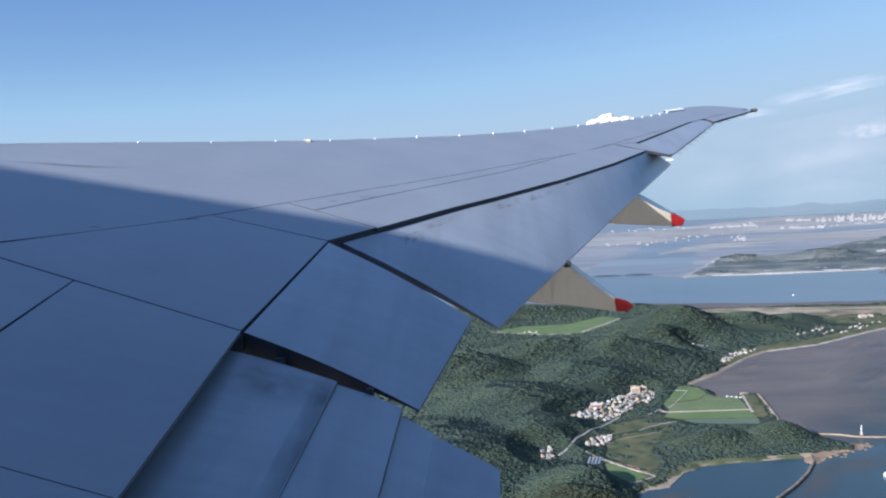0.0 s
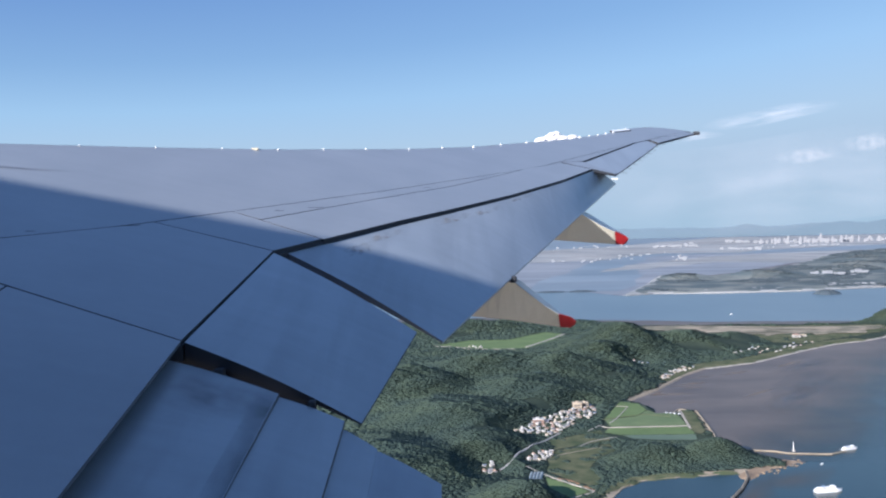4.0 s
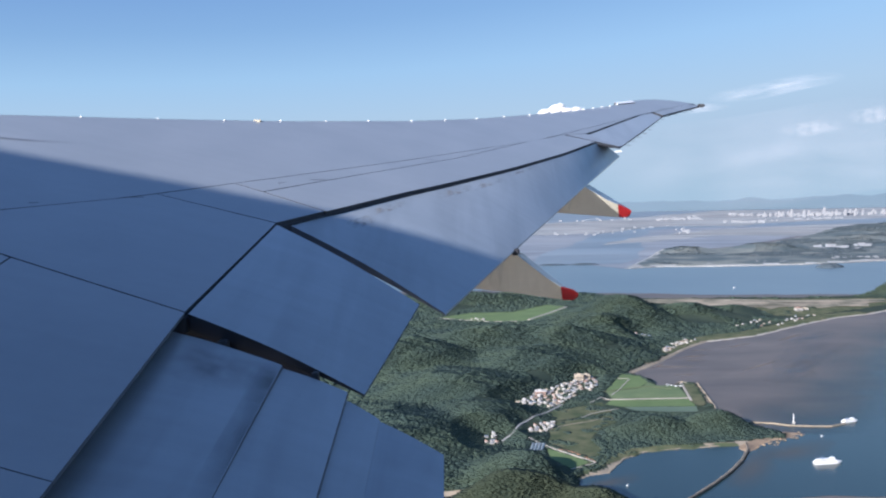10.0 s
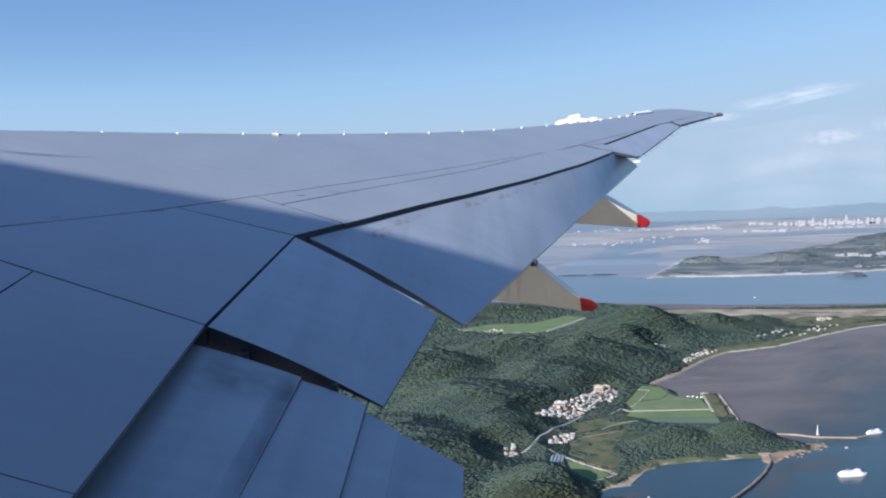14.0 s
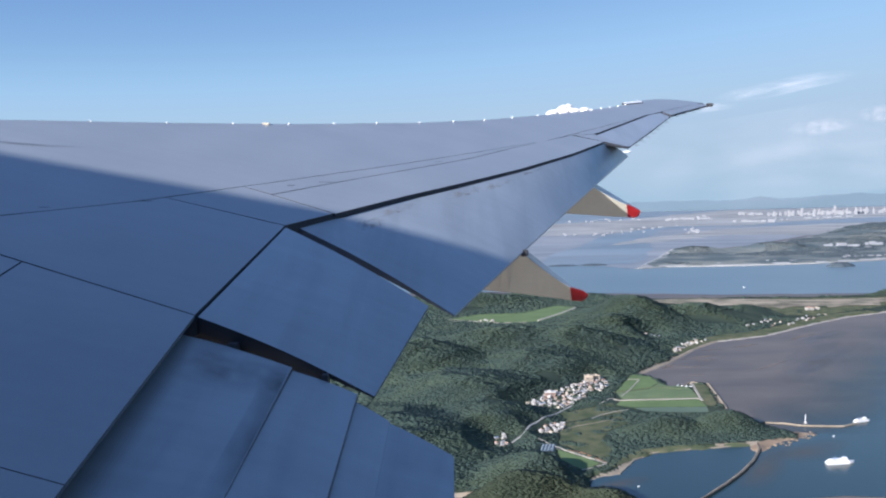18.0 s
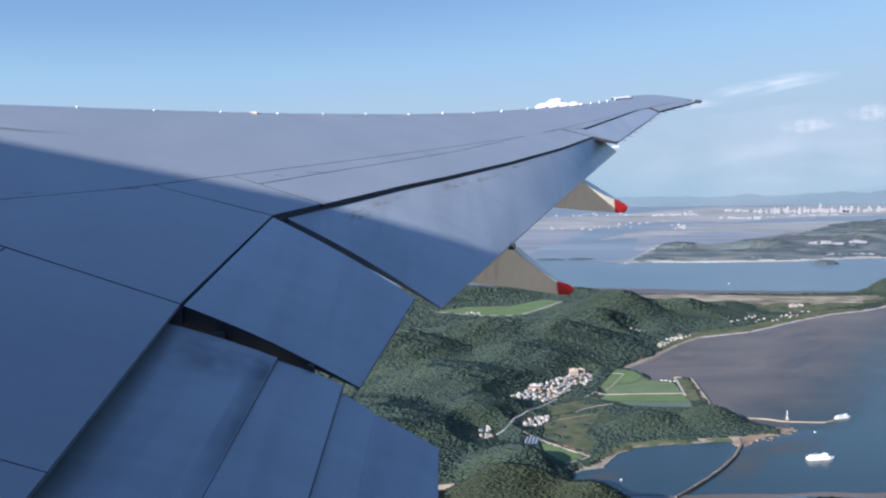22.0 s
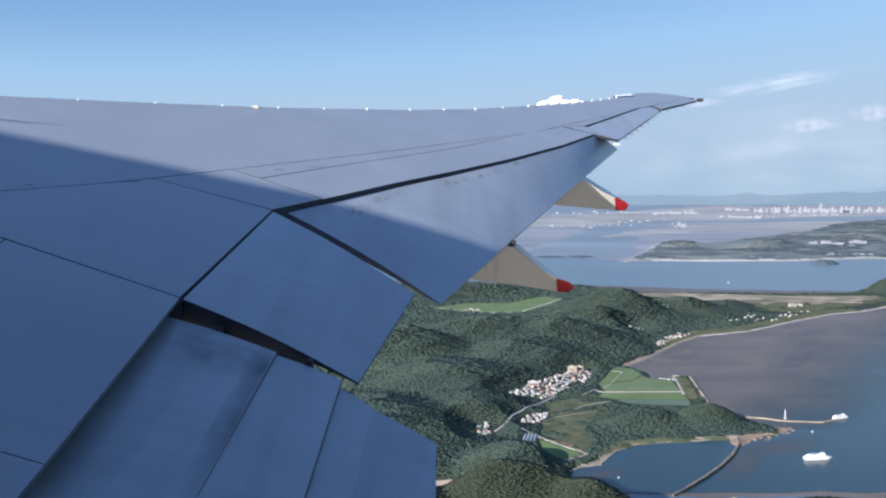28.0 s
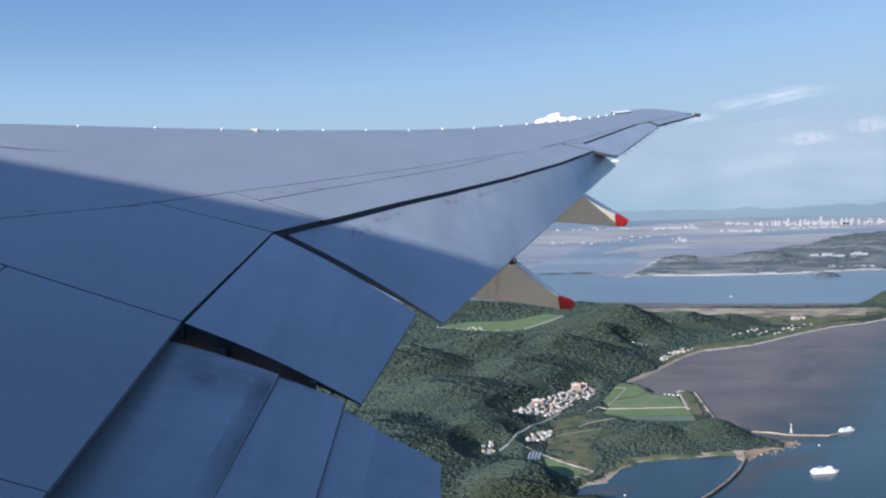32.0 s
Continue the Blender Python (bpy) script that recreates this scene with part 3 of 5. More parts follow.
# thin sheets, darker towards the flap step; one warm grey at the outboard end
for (front, back), u0, u1, v0, v1, mt, lb in ((INNER_VANE, -0.1, 1.0, 0.50, 1.5, M_SMEAR, "dark smear along the flap step"), (INNER_VANE, 0.35, 1.0, 0.76, 1.24, M_SMEAR, "dark smear along the flap step"),
                                              (OUTER_VANE, -0.1, 1.0, 0.89, 1.11, M_SMEAR, "dark smear along the flap step"), (OUTER_VANE, 0.70, 1.0, 0.86, 1.10, M_SMEAR, "dark smear along the flap step"),
                                              (OUTER_VANE, 0.70, 1.0, 0.30, 0.99, M_WARM, "brownish grey film on the flap")):
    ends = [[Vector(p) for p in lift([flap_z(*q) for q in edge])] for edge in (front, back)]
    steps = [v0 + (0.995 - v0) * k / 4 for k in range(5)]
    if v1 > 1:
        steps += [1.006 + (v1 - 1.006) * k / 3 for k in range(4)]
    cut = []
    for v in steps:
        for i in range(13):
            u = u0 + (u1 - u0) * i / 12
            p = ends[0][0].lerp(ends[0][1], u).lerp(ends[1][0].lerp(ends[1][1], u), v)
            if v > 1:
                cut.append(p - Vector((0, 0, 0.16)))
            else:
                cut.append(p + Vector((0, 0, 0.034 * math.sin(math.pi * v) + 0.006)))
    mesh_object("skin_mark", cut, [(k * 13 + i, k * 13 + i + 1, k * 13 + i + 14, k * 13 + i + 13) for k in range(len(steps) - 1) for i in range(12)], mt, aircraft, lb, smooth=True)
# faint dark streak trailing over the sunlit skin
trail = resample(on_wing([(-6.9, 10.42), (-5.86, 10.89), (-5.53, 11.07), (-4.9, 11.53)], -0.006), 14)
mesh_object("skin_mark", [p + d_ for p in trail for d_ in (Vector((0.022, -0.042, -0.018)), Vector((-0.022, 0.042, 0.018)))], [(2 * i, 2 * i + 2, 2 * i + 3, 2 * i + 1) for i in range(13)], M_SMEAR, aircraft, "faint dark streak on the wing skin", smooth=True)
for x, y, d, w in ((-2.02, 7.10, 0.16, 0.045), (-1.20, 7.02, 0.22, 0.03)):
    bm = bmesh.new()
    z = flap_z(x, y, d)[2] + ZC
    box(bm, (x - w, y - 0.02, z - 0.10), (x + w, y + 0.10, z + 0.03), 0.008)
    part("hinge_bracket", bm, M_SEAL, aircraft, "dull grey flap hinge bracket")


# flap track fairings: blunt canoe bodies with red ends
def fairing(y, line, red_x, wide, label):
    """line: stations of x aft, top and bottom height; the shell ends at red_x, where the painted tip begins."""
    body = new("flap_fairing")
    body.parent = aircraft
    body["label"] = label

    def section(x):
        k = max(i for i in range(len(line) - 1) if line[i][0] <= x + 1e-6)
        a, b = line[k], line[k + 1]
        f = (x - a[0]) / (b[0] - a[0])
        top, low = a[1] + (b[1] - a[1]) * f, a[2] + (b[2] - a[2]) * f
        w = wide * (0.35 + 0.65 * min(1.0, (line[-1][0] - x) / 0.9))
        edge = y - 0.17 + (wide - w) / 2
        k = edge / (y - 0.17)
        top, low = top * k, low * k
        far = (edge + w) / edge
        back = 0.0085 * y * min(1.0, (line[-1][0] - x) / 0.4)
        corners = [Vector((x * k - back, edge, top)), Vector((x * k * far, edge + w, top * far)), Vector((x * k, edge + 0.62 * w, low)), Vector((x * k, edge + 0.5 * w, low))]
        out = []
        for i in range(4):
            before, here, after = corners[i - 1], corners[i], corners[(i + 1) % 4]
            out += [here.lerp(before, f) for f in (0.10, 0.05, 0.02)] + [here.lerp(after, f) for f in (0.02, 0.05)]
        out = [p + Vector((0, 0, ZC - 0.002)) for p in out]
        return out

    def shell(x0, x1, nm, mat, lab):
        n = 10
        vs = [p for i in range(n) for p in section(x0 + (x1 - x0) * i / (n - 1))]
        fs = [(i * 20 + k, i * 20 + (k + 1) % 20, (i + 1) * 20 + (k + 1) % 20, (i + 1) * 20 + k) for i in range(n - 1) for k in range(20)]
        fs += [tuple(range(20)), tuple(range((n - 1) * 20, n * 20))]
        slots = [1 if k in (2, 3, 4, 5, 6) else 0 for i in range(n - 1) for k in range(20)] + [0, 0]
        mesh_object(nm, vs, fs, [mat, M_FLAP if mat is M_CREAM else mat], body, lab, slots=slots)

    shell(line[0][0], red_x, "shell", M_CREAM, "cream painted shell with a grey top")
    shell(red_x + 0.003, line[-1][0], "tip", M_RED, "red painted tip")
    if y > 14:
        return
    bm = bmesh.new()
    box(bm, (line[1][0] - 0.05, y - 0.19, ZC + line[1][1] - 0.14), (line[1][0] + 0.075, y + 0.16, ZC + line[1][1] - 0.035), 0.02)
    part("cap", bm, M_UNDER, body, "black rubber cap")


fairing(12.62, [(0.33, -1.22, -1.49), (1.00, -0.80, -1.575), (1.75, -1.433, -1.674), (1.904, -1.488, -1.679), (1.969, -1.553, -1.641)], 1.75, 1.10, "cream flap track fairing with red tip")
fairing(17.47, [(2.145, -0.28, -0.41), (2.92, 0.20, -0.493), (3.69, -0.29, -0.563), (3.829, -0.375, -0.568), (3.883, -0.43, -0.536)], 3.668, 1.20, "cream flap track fairing with red tip")

# small fins along the leading edge, lamp, tip light and wicks
SPAN_MARKS = [12.65, 13.49, 14.33, 15.12, 15.88, 16.66, 17.53, 18.36, 19.20, 20.12, 21.05, 21.96, 22.88, 23.39, 23.88, 24.36, 24.83, 25.34, 25.85, 26.32]
for y in SPAN_MARKS:
    x = x_at(LEADING, y) + 0.02
    z = wing_z(x, y)
    bm = bmesh.new()
    s = 0.014 + 0.0007 * (y - 12)
    box(bm, (x - s, y - s * 0.8, z - 0.03), (x + s, y + s * 0.8, z + 1.5 * s), 0.008)
    part("vortex_fin", bm, M_GLINT, aircraft, "small fin on the leading edge, near white for its glint")
x, y = x_at(LEADING, 14.8), 14.8
bm = bmesh.new()
box(bm, (x - 0.07, y - 0.04, wing_z(x, y) - 0.03), (x + 0.07, y + 0.04, wing_z(x, y) + 0.02), 0.012)
part("inspection_lamp", bm, M_YELLOW, aircraft, "small yellowish wing lamp")
loft_panel("tip_lens", on_wing([(5.20, 25.45), (5.97, 26.42)], -0.03), on_wing([(5.32, 25.40), (6.05, 26.30)], -0.03), M_GLINT, thick=0.06, inset=0.0, n=6, m=3, label="bright tip light lens")
bm = bmesh.new()
box(bm, (8.68, 28.36, ZC + 2.80), (8.92, 28.50, ZC + 2.92), 0.03)
part("tip_lamp", bm, M_SEAL, aircraft, "dark tip lamp housing")
bm = bmesh.new()
box(bm, (3.99, 19.50, ZC + 0.915), (4.17, 19.55, ZC + 0.955), 0.015)
part("hinge_fairing", bm, M_WHITE, aircraft, "small white hinge fairing")
for i in range(12):
    f = i / 11
    y = 20.3 + 7.2 * f
    x = x_at(REAR, y)
    z = wing_z(x, y) - 0.05
    bm = bmesh.new()
    bmesh.ops.create_cone(bm, segments=5, radius1=0.008, radius2=0.003, depth=0.12, matrix=Matrix.Translation((x + 0.07, y, z - 0.02)) @ Euler((0, radians(98), 0)).to_matrix().to_4x4())
    part("static_wick", bm, M_SEAL, aircraft)

# small latches and a stain of sealant on the skin
for x, y, w, d in ((-3.77, 9.79, 0.09, 0.008), (-1.92, 12.14, 0.10, 0.007), (-2.35, 11.62, 0.05, 0.006), (-0.30, 14.75, 0.06, 0.007), (1.10, 16.9, 0.06, 0.007), (-4.55, 8.95, 0.04, 0.006)):
    mark = loft_panel("latch", on_wing([(x - w, y - w * 0.8 + d), (x + w, y + w * 0.8 + d)], -0.003), on_wing([(x - w, y - w * 0.8 - d), (x + w, y + w * 0.8 - d)], -0.003), M_SEAL, thick=0.01, inset=0.0, n=2, m=2, label="small dark latch on the wing skin")

# body of the aircraft beside the window, out of view; its flank throws the shade on the inner wing
# unseen: height, tilt, deepened belly and grey are fitted to shade and bounce
FUSE_R, FUSE_Y, FUSE_Z = 3.1, -3.16, ZC + 1.65
verts, faces = [], []
xs = [-46, -45, -43, -39, -31, -14, 0, 10, 18, 24, 29, 33]
rs = [0.3, 1.3, 2.2, 2.9, 3.1, 3.1, 3.1, 3.1, 2.9, 2.3, 1.5, 0.5]
for x, r in zip(xs, rs):
    for k in range(40):
        a = 2 * math.pi * k / 40
        verts.append((x, FUSE_Y + r * math.cos(a), FUSE_Z - 0.174 * x + r * math.sin(a) * (1.0 if k <= 20 else 2.3) + (3.1 - r) * (0.6 if x > 0 else -0.2)))
for i in range(len(xs) - 1):
    for k in range(40):
        a, b = i * 40 + k, i * 40 + (k + 1) % 40
        faces.append((a, b, b + 40, a + 40))
faces.append(tuple(range(40)))
faces.append(tuple(range((len(xs) - 1) * 40, len(xs) * 40)))
mesh_object("fuselage", verts, faces, M_HULL, aircraft, "grey painted fuselage", smooth=True)
# attitude of the aircraft, turned about the window
aircraft.matrix_world = Matrix.Translation(EYE) @ pose(0, 0, 0, 0.2, -0.5, 0.04) @ Matrix.Translation([-v for v in EYE])


# ---- the land ----
def poly_distance(px, py, poly):
    """Distance to a closed outline, positive inside."""
    best = np.full(px.shape, 1e9)
    inside = np.zeros(px.shape, bool)
    for (x0, y0), (x1, y1) in zip(poly, poly[1:] + poly[:1]):
        ex, ey = x1 - x0, y1 - y0
        t = np.clip(((px - x0) * ex + (py - y0) * ey) / (ex * ex + ey * ey + 1e-9), 0, 1)
        best = np.minimum(best, np.hypot(px - x0 - t * ex, py - y0 - t * ey))
        if y0 != y1:
            cross = ((y0 > py) != (y1 > py)) & (px < (x1 - x0) * (py - y0) / (y1 - y0) + x0)
            inside ^= cross
    return np.where(inside, best, -best)


def wobble(px, py, size, seed=0.0):
    """Smooth value noise from a few crossed waves."""
    u, v = px / size + seed * 1.7, py / size - seed * 2.3
    return (np.sin(u * 2.1 + 1.3 * np.sin(v * 1.7 + seed)) + np.sin(v * 2.6 + 1.1 * np.sin(u * 1.9)) + np.sin((u + v) * 1.6 + seed) + 0.6 * np.sin(u * 5.3 - v * 3.1) + 0.6 * np.sin(v * 5.9 + u * 2.7)) / 4.2


SOUTH_SHORE = [(-140, 397), (-127, 368), (-124, 315), (-132, 301), (-123, 290), (-94, 293), (-69, 300), (-53, 292), (-42, 276), (-20, 269), (20, 268), (42, 269), (44, 284), (56, 288), (64, 303), (72, 311), (86, 315), (100, 317), (114, 319), (120, 321), (128, 324), (137, 329)]
POINT_SHORE = [(138, 336), (130, 345), (128, 352), (126, 357), (122, 368), (123, 376), (130, 426), (121, 430), (116, 421), (108, 424), (106, 446), (100, 453), (111, 468), (123, 483)]
BAY_SHORE = [(137, 504), (153, 528), (172, 549), (188, 556), (211, 567), (234, 586), (267, 615), (306, 645), (340, 661), (375, 688), (410, 703), (435, 744)]
NORTH_SHORE = [(425, 790), (381, 776), (336, 770), (272, 780), (225, 780), (185, 785), (160, 804), (140, 838), (74, 838), (18, 852), (-40, 850), (-120, 800), (-180, 600), (-165, 430)]
ISLAND = SOUTH_SHORE + POINT_SHORE + BAY_SHORE + NORTH_SHORE
NEAR = [(-80, 262), (-3, 262), (20, 262), (40, 257), (58, 247), (72, 240), (82, 230), (89, 216), (92, 207.6), (94, 198), (94, 186.6), (90.4, 175), (83, 163.4), (75, 154), (69, 147), (68, 140),
        (66, 130), (58, 128), (50, 135), (45.6, 140), (42, 148), (45.7, 152), (50.3, 157), (50.7, 159.5), (48.5, 172), (46.8, 176), (37, 177.3), (26.5, 179), (22, 177.3), (9.6, 177), (2.7, 178.3), (-2.2, 181), (-80, 182)]
SPUR = [(76, 238), (87, 230), (92, 210), (98, 204), (115, 213), (129, 219), (152, 209), (178, 220), (172, 243), (126, 256), (98, 257), (80, 254)]
ROCKS = [(82, 164), (85, 162.5), (88, 157.5), (78, 147), (71.5, 140.5), (68, 146), (75, 155)]
FARSIDE = [(240, 1112), (286, 1132), (374, 1122), (492, 1130), (606, 1165), (900, 1180), (1300, 1700), (1176, 2288), (868, 1909), (700, 1700), (560, 1520), (466, 1440), (367, 1431), (312, 1285)]
FAR_PADDY = [(-10, 676), (19, 701), (53, 702), (88, 744), (106, 729), (85, 682), (63, 650), (31, 650)]
BAY_PADDY = [(78, 409), (94, 448), (103, 443), (104, 428), (117, 416), (112, 366), (96, 367), (83, 370), (72, 380)]
SMALL_PADDY = [(37, 316), (39, 314.5), (47, 304.5), (51, 298), (43, 291.5), (40, 297), (37, 304)]
SAND_PLOTS = [(208, 720), (234, 738), (266, 743), (258, 716), (230, 712)]
HEADLAND_GRASS = [(262, 655), (262, 705), (300, 712), (272, 762), (345, 756), (400, 752), (398, 722), (347, 686), (283, 648)]
WALL_GRASS = [(121, 424), (127, 422), (120, 380), (116, 377), (114, 384)]
TERRACE = [(42, 345), (46, 354), (56, 357), (71, 363), (72, 352), (62, 341), (56, 326), (58, 314), (53, 302), (46, 313), (39, 323)]
VILLAGE_GRASS = [(45, 370), (60, 379), (72, 387), (73, 369), (59, 362), (46, 355)]
FIELDS = [FAR_PADDY, BAY_PADDY, SMALL_PADDY, SAND_PLOTS, HEADLAND_GRASS, WALL_GRASS, TERRACE, VILLAGE_GRASS]
BAY_VILLAGE = [(30, 386), (36, 398), (46, 408), (54, 420), (65, 432), (78, 444), (76, 417), (63, 400), (55, 387), (46, 375), (39, 382)]
ROAD_VILLAGE = [(32, 339), (36, 349), (45, 353), (43, 343), (37, 336)]
UPPER_FARMS = [(128, 578), (137, 584), (141, 566), (134, 558)]
HILL_FARMS = [(13, 335), (21, 336), (20, 321), (13, 320)]
SHORE_HOUSES = [(136, 508), (152, 532), (169, 552), (160, 553), (145, 534), (133, 514)]
NORTH_HOUSES = [(212, 613), (238, 632), (300, 664), (318, 668), (285, 640), (250, 608), (214, 594)]
WEST_VILLAGE = [(-110, 303), (-98, 328), (-76, 342), (-52, 345), (-49, 320), (-63, 308), (-90, 302)]
FIELD_HOUSES = [(15, 657), (29, 652), (30, 662), (18, 670)]
VILLAGES = [(BAY_VILLAGE, 100), (ROAD_VILLAGE, 14), (HILL_FARMS, 7), (UPPER_FARMS, 5), (SHORE_HOUSES, 24), (NORTH_HOUSES, 22), (FIELD_HOUSES, 6), (WEST_VILLAGE, 45)]
# hills: x, y, height and half widths
ISLAND_HILLS = [(138, 648, 19, 34, 44), (30, 535, 14.5, 50, 40), (72, 530, 13, 40, 42), (-24, 490, 14, 40, 40), (104, 590, 13, 34, 36), (45, 470, 10, 36, 36), (4, 416, 9, 42, 40), (14, 356, 7, 24, 32), (24, 286, 10.5, 15, 14), (-30, 330, 9, 42, 54), (84, 341, 6.5, 15, 8), (112, 344, 6.5, 13, 9), (20, 775, 9, 52, 26), (78, 812, 5, 46, 18), (190, 660, 11, 34, 30), (232, 680, 6, 30, 20), (418, 762, 15, 18, 24)]
NEAR_HILLS = [(20, 243, 16.5, 22, 13), (-20, 236, 15, 24, 16), (42, 234, 13.5, 15, 12), (60, 223, 10, 12, 10), (0, 206, 7.5, 13, 20), (42, 207, 5.0, 13, 16), (73, 192, 12.5, 12, 24), (58, 150, 6.5, 10, 18), (118, 243, 4.0, 20, 8), (150, 230, 3, 14, 10)]
FAR_HILLS = [(1080, 1850, 28, 190, 220), (820, 1600, 13, 120, 90), (1150, 1500, 20, 150, 160), (545, 1400, 13, 75, 26), (400, 1390, 10, 50, 20)]
HILLS = ISLAND_HILLS + NEAR_HILLS + FAR_HILLS


SANDY_STRIP = [(164, 766), (229, 770), (299, 747), (380, 739), (358, 697), (280, 702), (230, 700), (209, 721), (186, 745)]
SPIT = [(111, 313), (118.6, 328), (122.6, 332.6), (131, 334.5), (138.5, 338), (143.5, 336), (146, 333), (136.6, 328), (129, 322.8), (120, 316.7), (114, 309)]
FIELDS.append(SANDY_STRIP)
SHORE_GRASS = [(137, 504), (153, 528), (172, 549), (188, 556), (211, 567), (234, 586), (267, 615), (306, 645), (340, 661), (334, 671), (300, 656), (261, 626), (229, 598), (207, 580), (184, 570), (170, 562), (150, 535), (132, 508)]
FIELDS.append(SHORE_GRASS)


CLEARINGS = [[(91.7, 228), (105, 231), (109.5, 225), (100, 216), (96, 212), (90.5, 217)], [(87, 242), (104, 231), (92, 228), (86.5, 234)], [(105, 236), (108, 236), (113.5, 228), (111, 226)], [(86, 248), (91, 254), (95, 252), (93, 247)]]


def height(px, py, poly, low=0.9):
    px, py = np.asarray(px, float), np.asarray(py, float)
    d = poly_distance(px, py, poly)
    d = d + 1.8 * wobble(px, py, 9.0, 3.0) + 0.8 * wobble(px, py, 3.1, 5.0)
    rise = np.clip(d / 3.0, -1, 1)
    z = low * rise
    hill = np.zeros(px.shape)
    for hx, hy, hh, sx, sy in HILLS:
        hill += (hh * np.exp(-((px - hx) / sx) ** 2 - ((py - hy) / sy) ** 2)) ** 3
    hill = hill ** (1 / 3) * (1.04 - 0.30 * np.abs(wobble(px, py, 44.0, 1.0)) + 0.11 * wobble(px, py, 22.0, 4.0) + 0.06 * wobble(px, py, 10.0, 2.0))
    flat = np.ones(px.shape)
    for f in FIELDS + [v[0] for v in VILLAGES]:
        flat = np.minimum(flat, np.clip(-poly_distance(px, py, f) / 14.0, 0, 1))
    z = z + hill * np.clip(d / 9.0, 0, 1) * (0.12 + 0.88 * flat)
    return z, d


def shore(px, py):
    """How wide the bare shore is here, as a share of its usual width."""
    return np.clip(0.75 + 1.3 * wobble(px, py, 21.0, 6.0), 0.12, 1.7)


def land(name, poly, step, label, mats, low=0.9, sand=2.4):
    xs_, ys_ = [p[0] for p in poly], [p[1] for p in poly]
    gx = np.arange(min(xs_) - 8, max(xs_) + 8, step)
    gy = np.arange(min(ys_) - 8, max(ys_) + 8, step)
    X, Y = np.meshgrid(gx, gy)
    Z, D = height(X, Y, poly, low)
    nx, ny = len(gx), len(gy)
    idx = np.arange(nx * ny).reshape(ny, nx)
    quads = np.stack([idx[:-1, :-1], idx[:-1, 1:], idx[1:, 1:], idx[1:, :-1]], -1).reshape(-1, 4)
    dm = np.stack([D[:-1, :-1], D[:-1, 1:], D[1:, 1:], D[1:, :-1]], -1).reshape(-1, 4)
    keep = dm.max(1) > -6
    quads, dm = quads[keep], dm[keep].mean(1)
    verts_ = np.stack([X, Y, Z], -1).reshape(-1, 3)
    used = np.unique(quads)
    remap = np.full(nx * ny, -1)
    remap[used] = np.arange(len(used))
    centre = verts_[quads].mean(1)
    slots = (dm < sand * shore(centre[:, 0], centre[:, 1])).astype(int)
    ob = mesh_object(name, verts_[used].tolist(), remap[quads].tolist(), mats, None, "", True, slots.tolist())
    return tagged(ob, label, "land", "", "structure")


sheet = mesh_object("ground", [(-4200, -1800, 0), (4200, -1800, 0), (4200, 4960, 0), (-4200, 4960, 0)], [(0, 1, 2, 3)], M_MUD)
tagged(sheet, "wide brown tidal mudflats reaching the horizon", "mudflat", "", "structure")


def flat_patch(name, outline, z, mat, label, category, rough_edge=0.0, kind="structure"):
    """A flat sheet inside an outline; rough_edge lets long straight edges wander."""
    pts = []
    n = len(outline)
    for i in range(n):
        a, b = Vector(outline[i]), Vector(outline[(i + 1) % n])
        long = (b - a).length
        cuts = max(1, int(long / (rough_edge * 6))) if rough_edge else 1
        side = Vector((-(b - a).y, (b - a).x)) / max(long, 1e-6)
        for k in range(cuts):
            p = a.lerp(b, k / cuts)
            if k:
                p = p + side * random.uniform(-1, 1) * rough_edge
            pts.append(Vector((p.x, p.y, z)))
    tris = tessellate_polygon([pts])
    area = sum((pts[i].x * pts[(i + 1) % len(pts)].y - pts[(i + 1) % len(pts)].x * pts[i].y) for i in range(len(pts)))
    faces_ = []
    for t in tris:
        a, b, c = (pts[q] for q in t)
        up = (b - a).cross(c - a).z > 0
        faces_.append(tuple(t) if up else tuple(t[::-1]))
    return tagged(mesh_object(name, pts, faces_, mat), label, category, "", kind)


flat_patch("water", [(-600, 905), (66, 878), (102, 845), (159, 838), (262, 806), (396, 790), (440, 806), (500, 800), (1800, 700), (1800, 1100), (1000, 1160),
                     (606, 1158), (492, 1123), (374, 1115), (286, 1125), (240, 1105), (200, 1180), (120, 1195), (-600, 1170)],
           0.06, M_WATER, "blue sea channel beyond the island", "water", 2.5)
flat_patch("water", [(440, 805), (434, 791), (414, 741), (360, 684), (290, 590), (220, 500), (163, 432), (132, 380), (126, 345), (118, 330), (112, 320), (86, 316), (72, 312), (64, 304), (56, 289), (44, 285),
                     (43, 266), (80, 262), (110, 262), (180, 262), (260, 215), (500, 180), (1800, 150), (1800, 704), (500, 804)],
           0.066, M_SEA, "grey-green sea beside the mudflat and the pond", "water", 2.0)
flat_patch("water", [(-160, 292), (-60, 268), (-20, 264), (20, 263), (46, 262), (90, 258), (120, 260), (170, 250), (100, 250), (60, 252), (20, 254), (-40, 256), (-160, 268)],
           0.09, M_SHALLOW, "grey-blue tidal channel through the mud", "water", 1.0)
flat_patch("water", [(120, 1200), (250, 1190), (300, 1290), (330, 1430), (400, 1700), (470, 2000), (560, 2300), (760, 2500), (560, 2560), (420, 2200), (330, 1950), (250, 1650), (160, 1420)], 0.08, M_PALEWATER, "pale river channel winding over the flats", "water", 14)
flat_patch("flats", [(-1500, 1165), (60, 1195), (200, 1185), (238, 1108), (300, 1160), (420, 1460), (560, 1560), (700, 1740), (1176, 2320), (2200, 2400), (2400, 2500), (-1800, 2500)], 0.04, M_FARMUD, "mudflats beyond the channel in haze grey", "mudflat", 14)
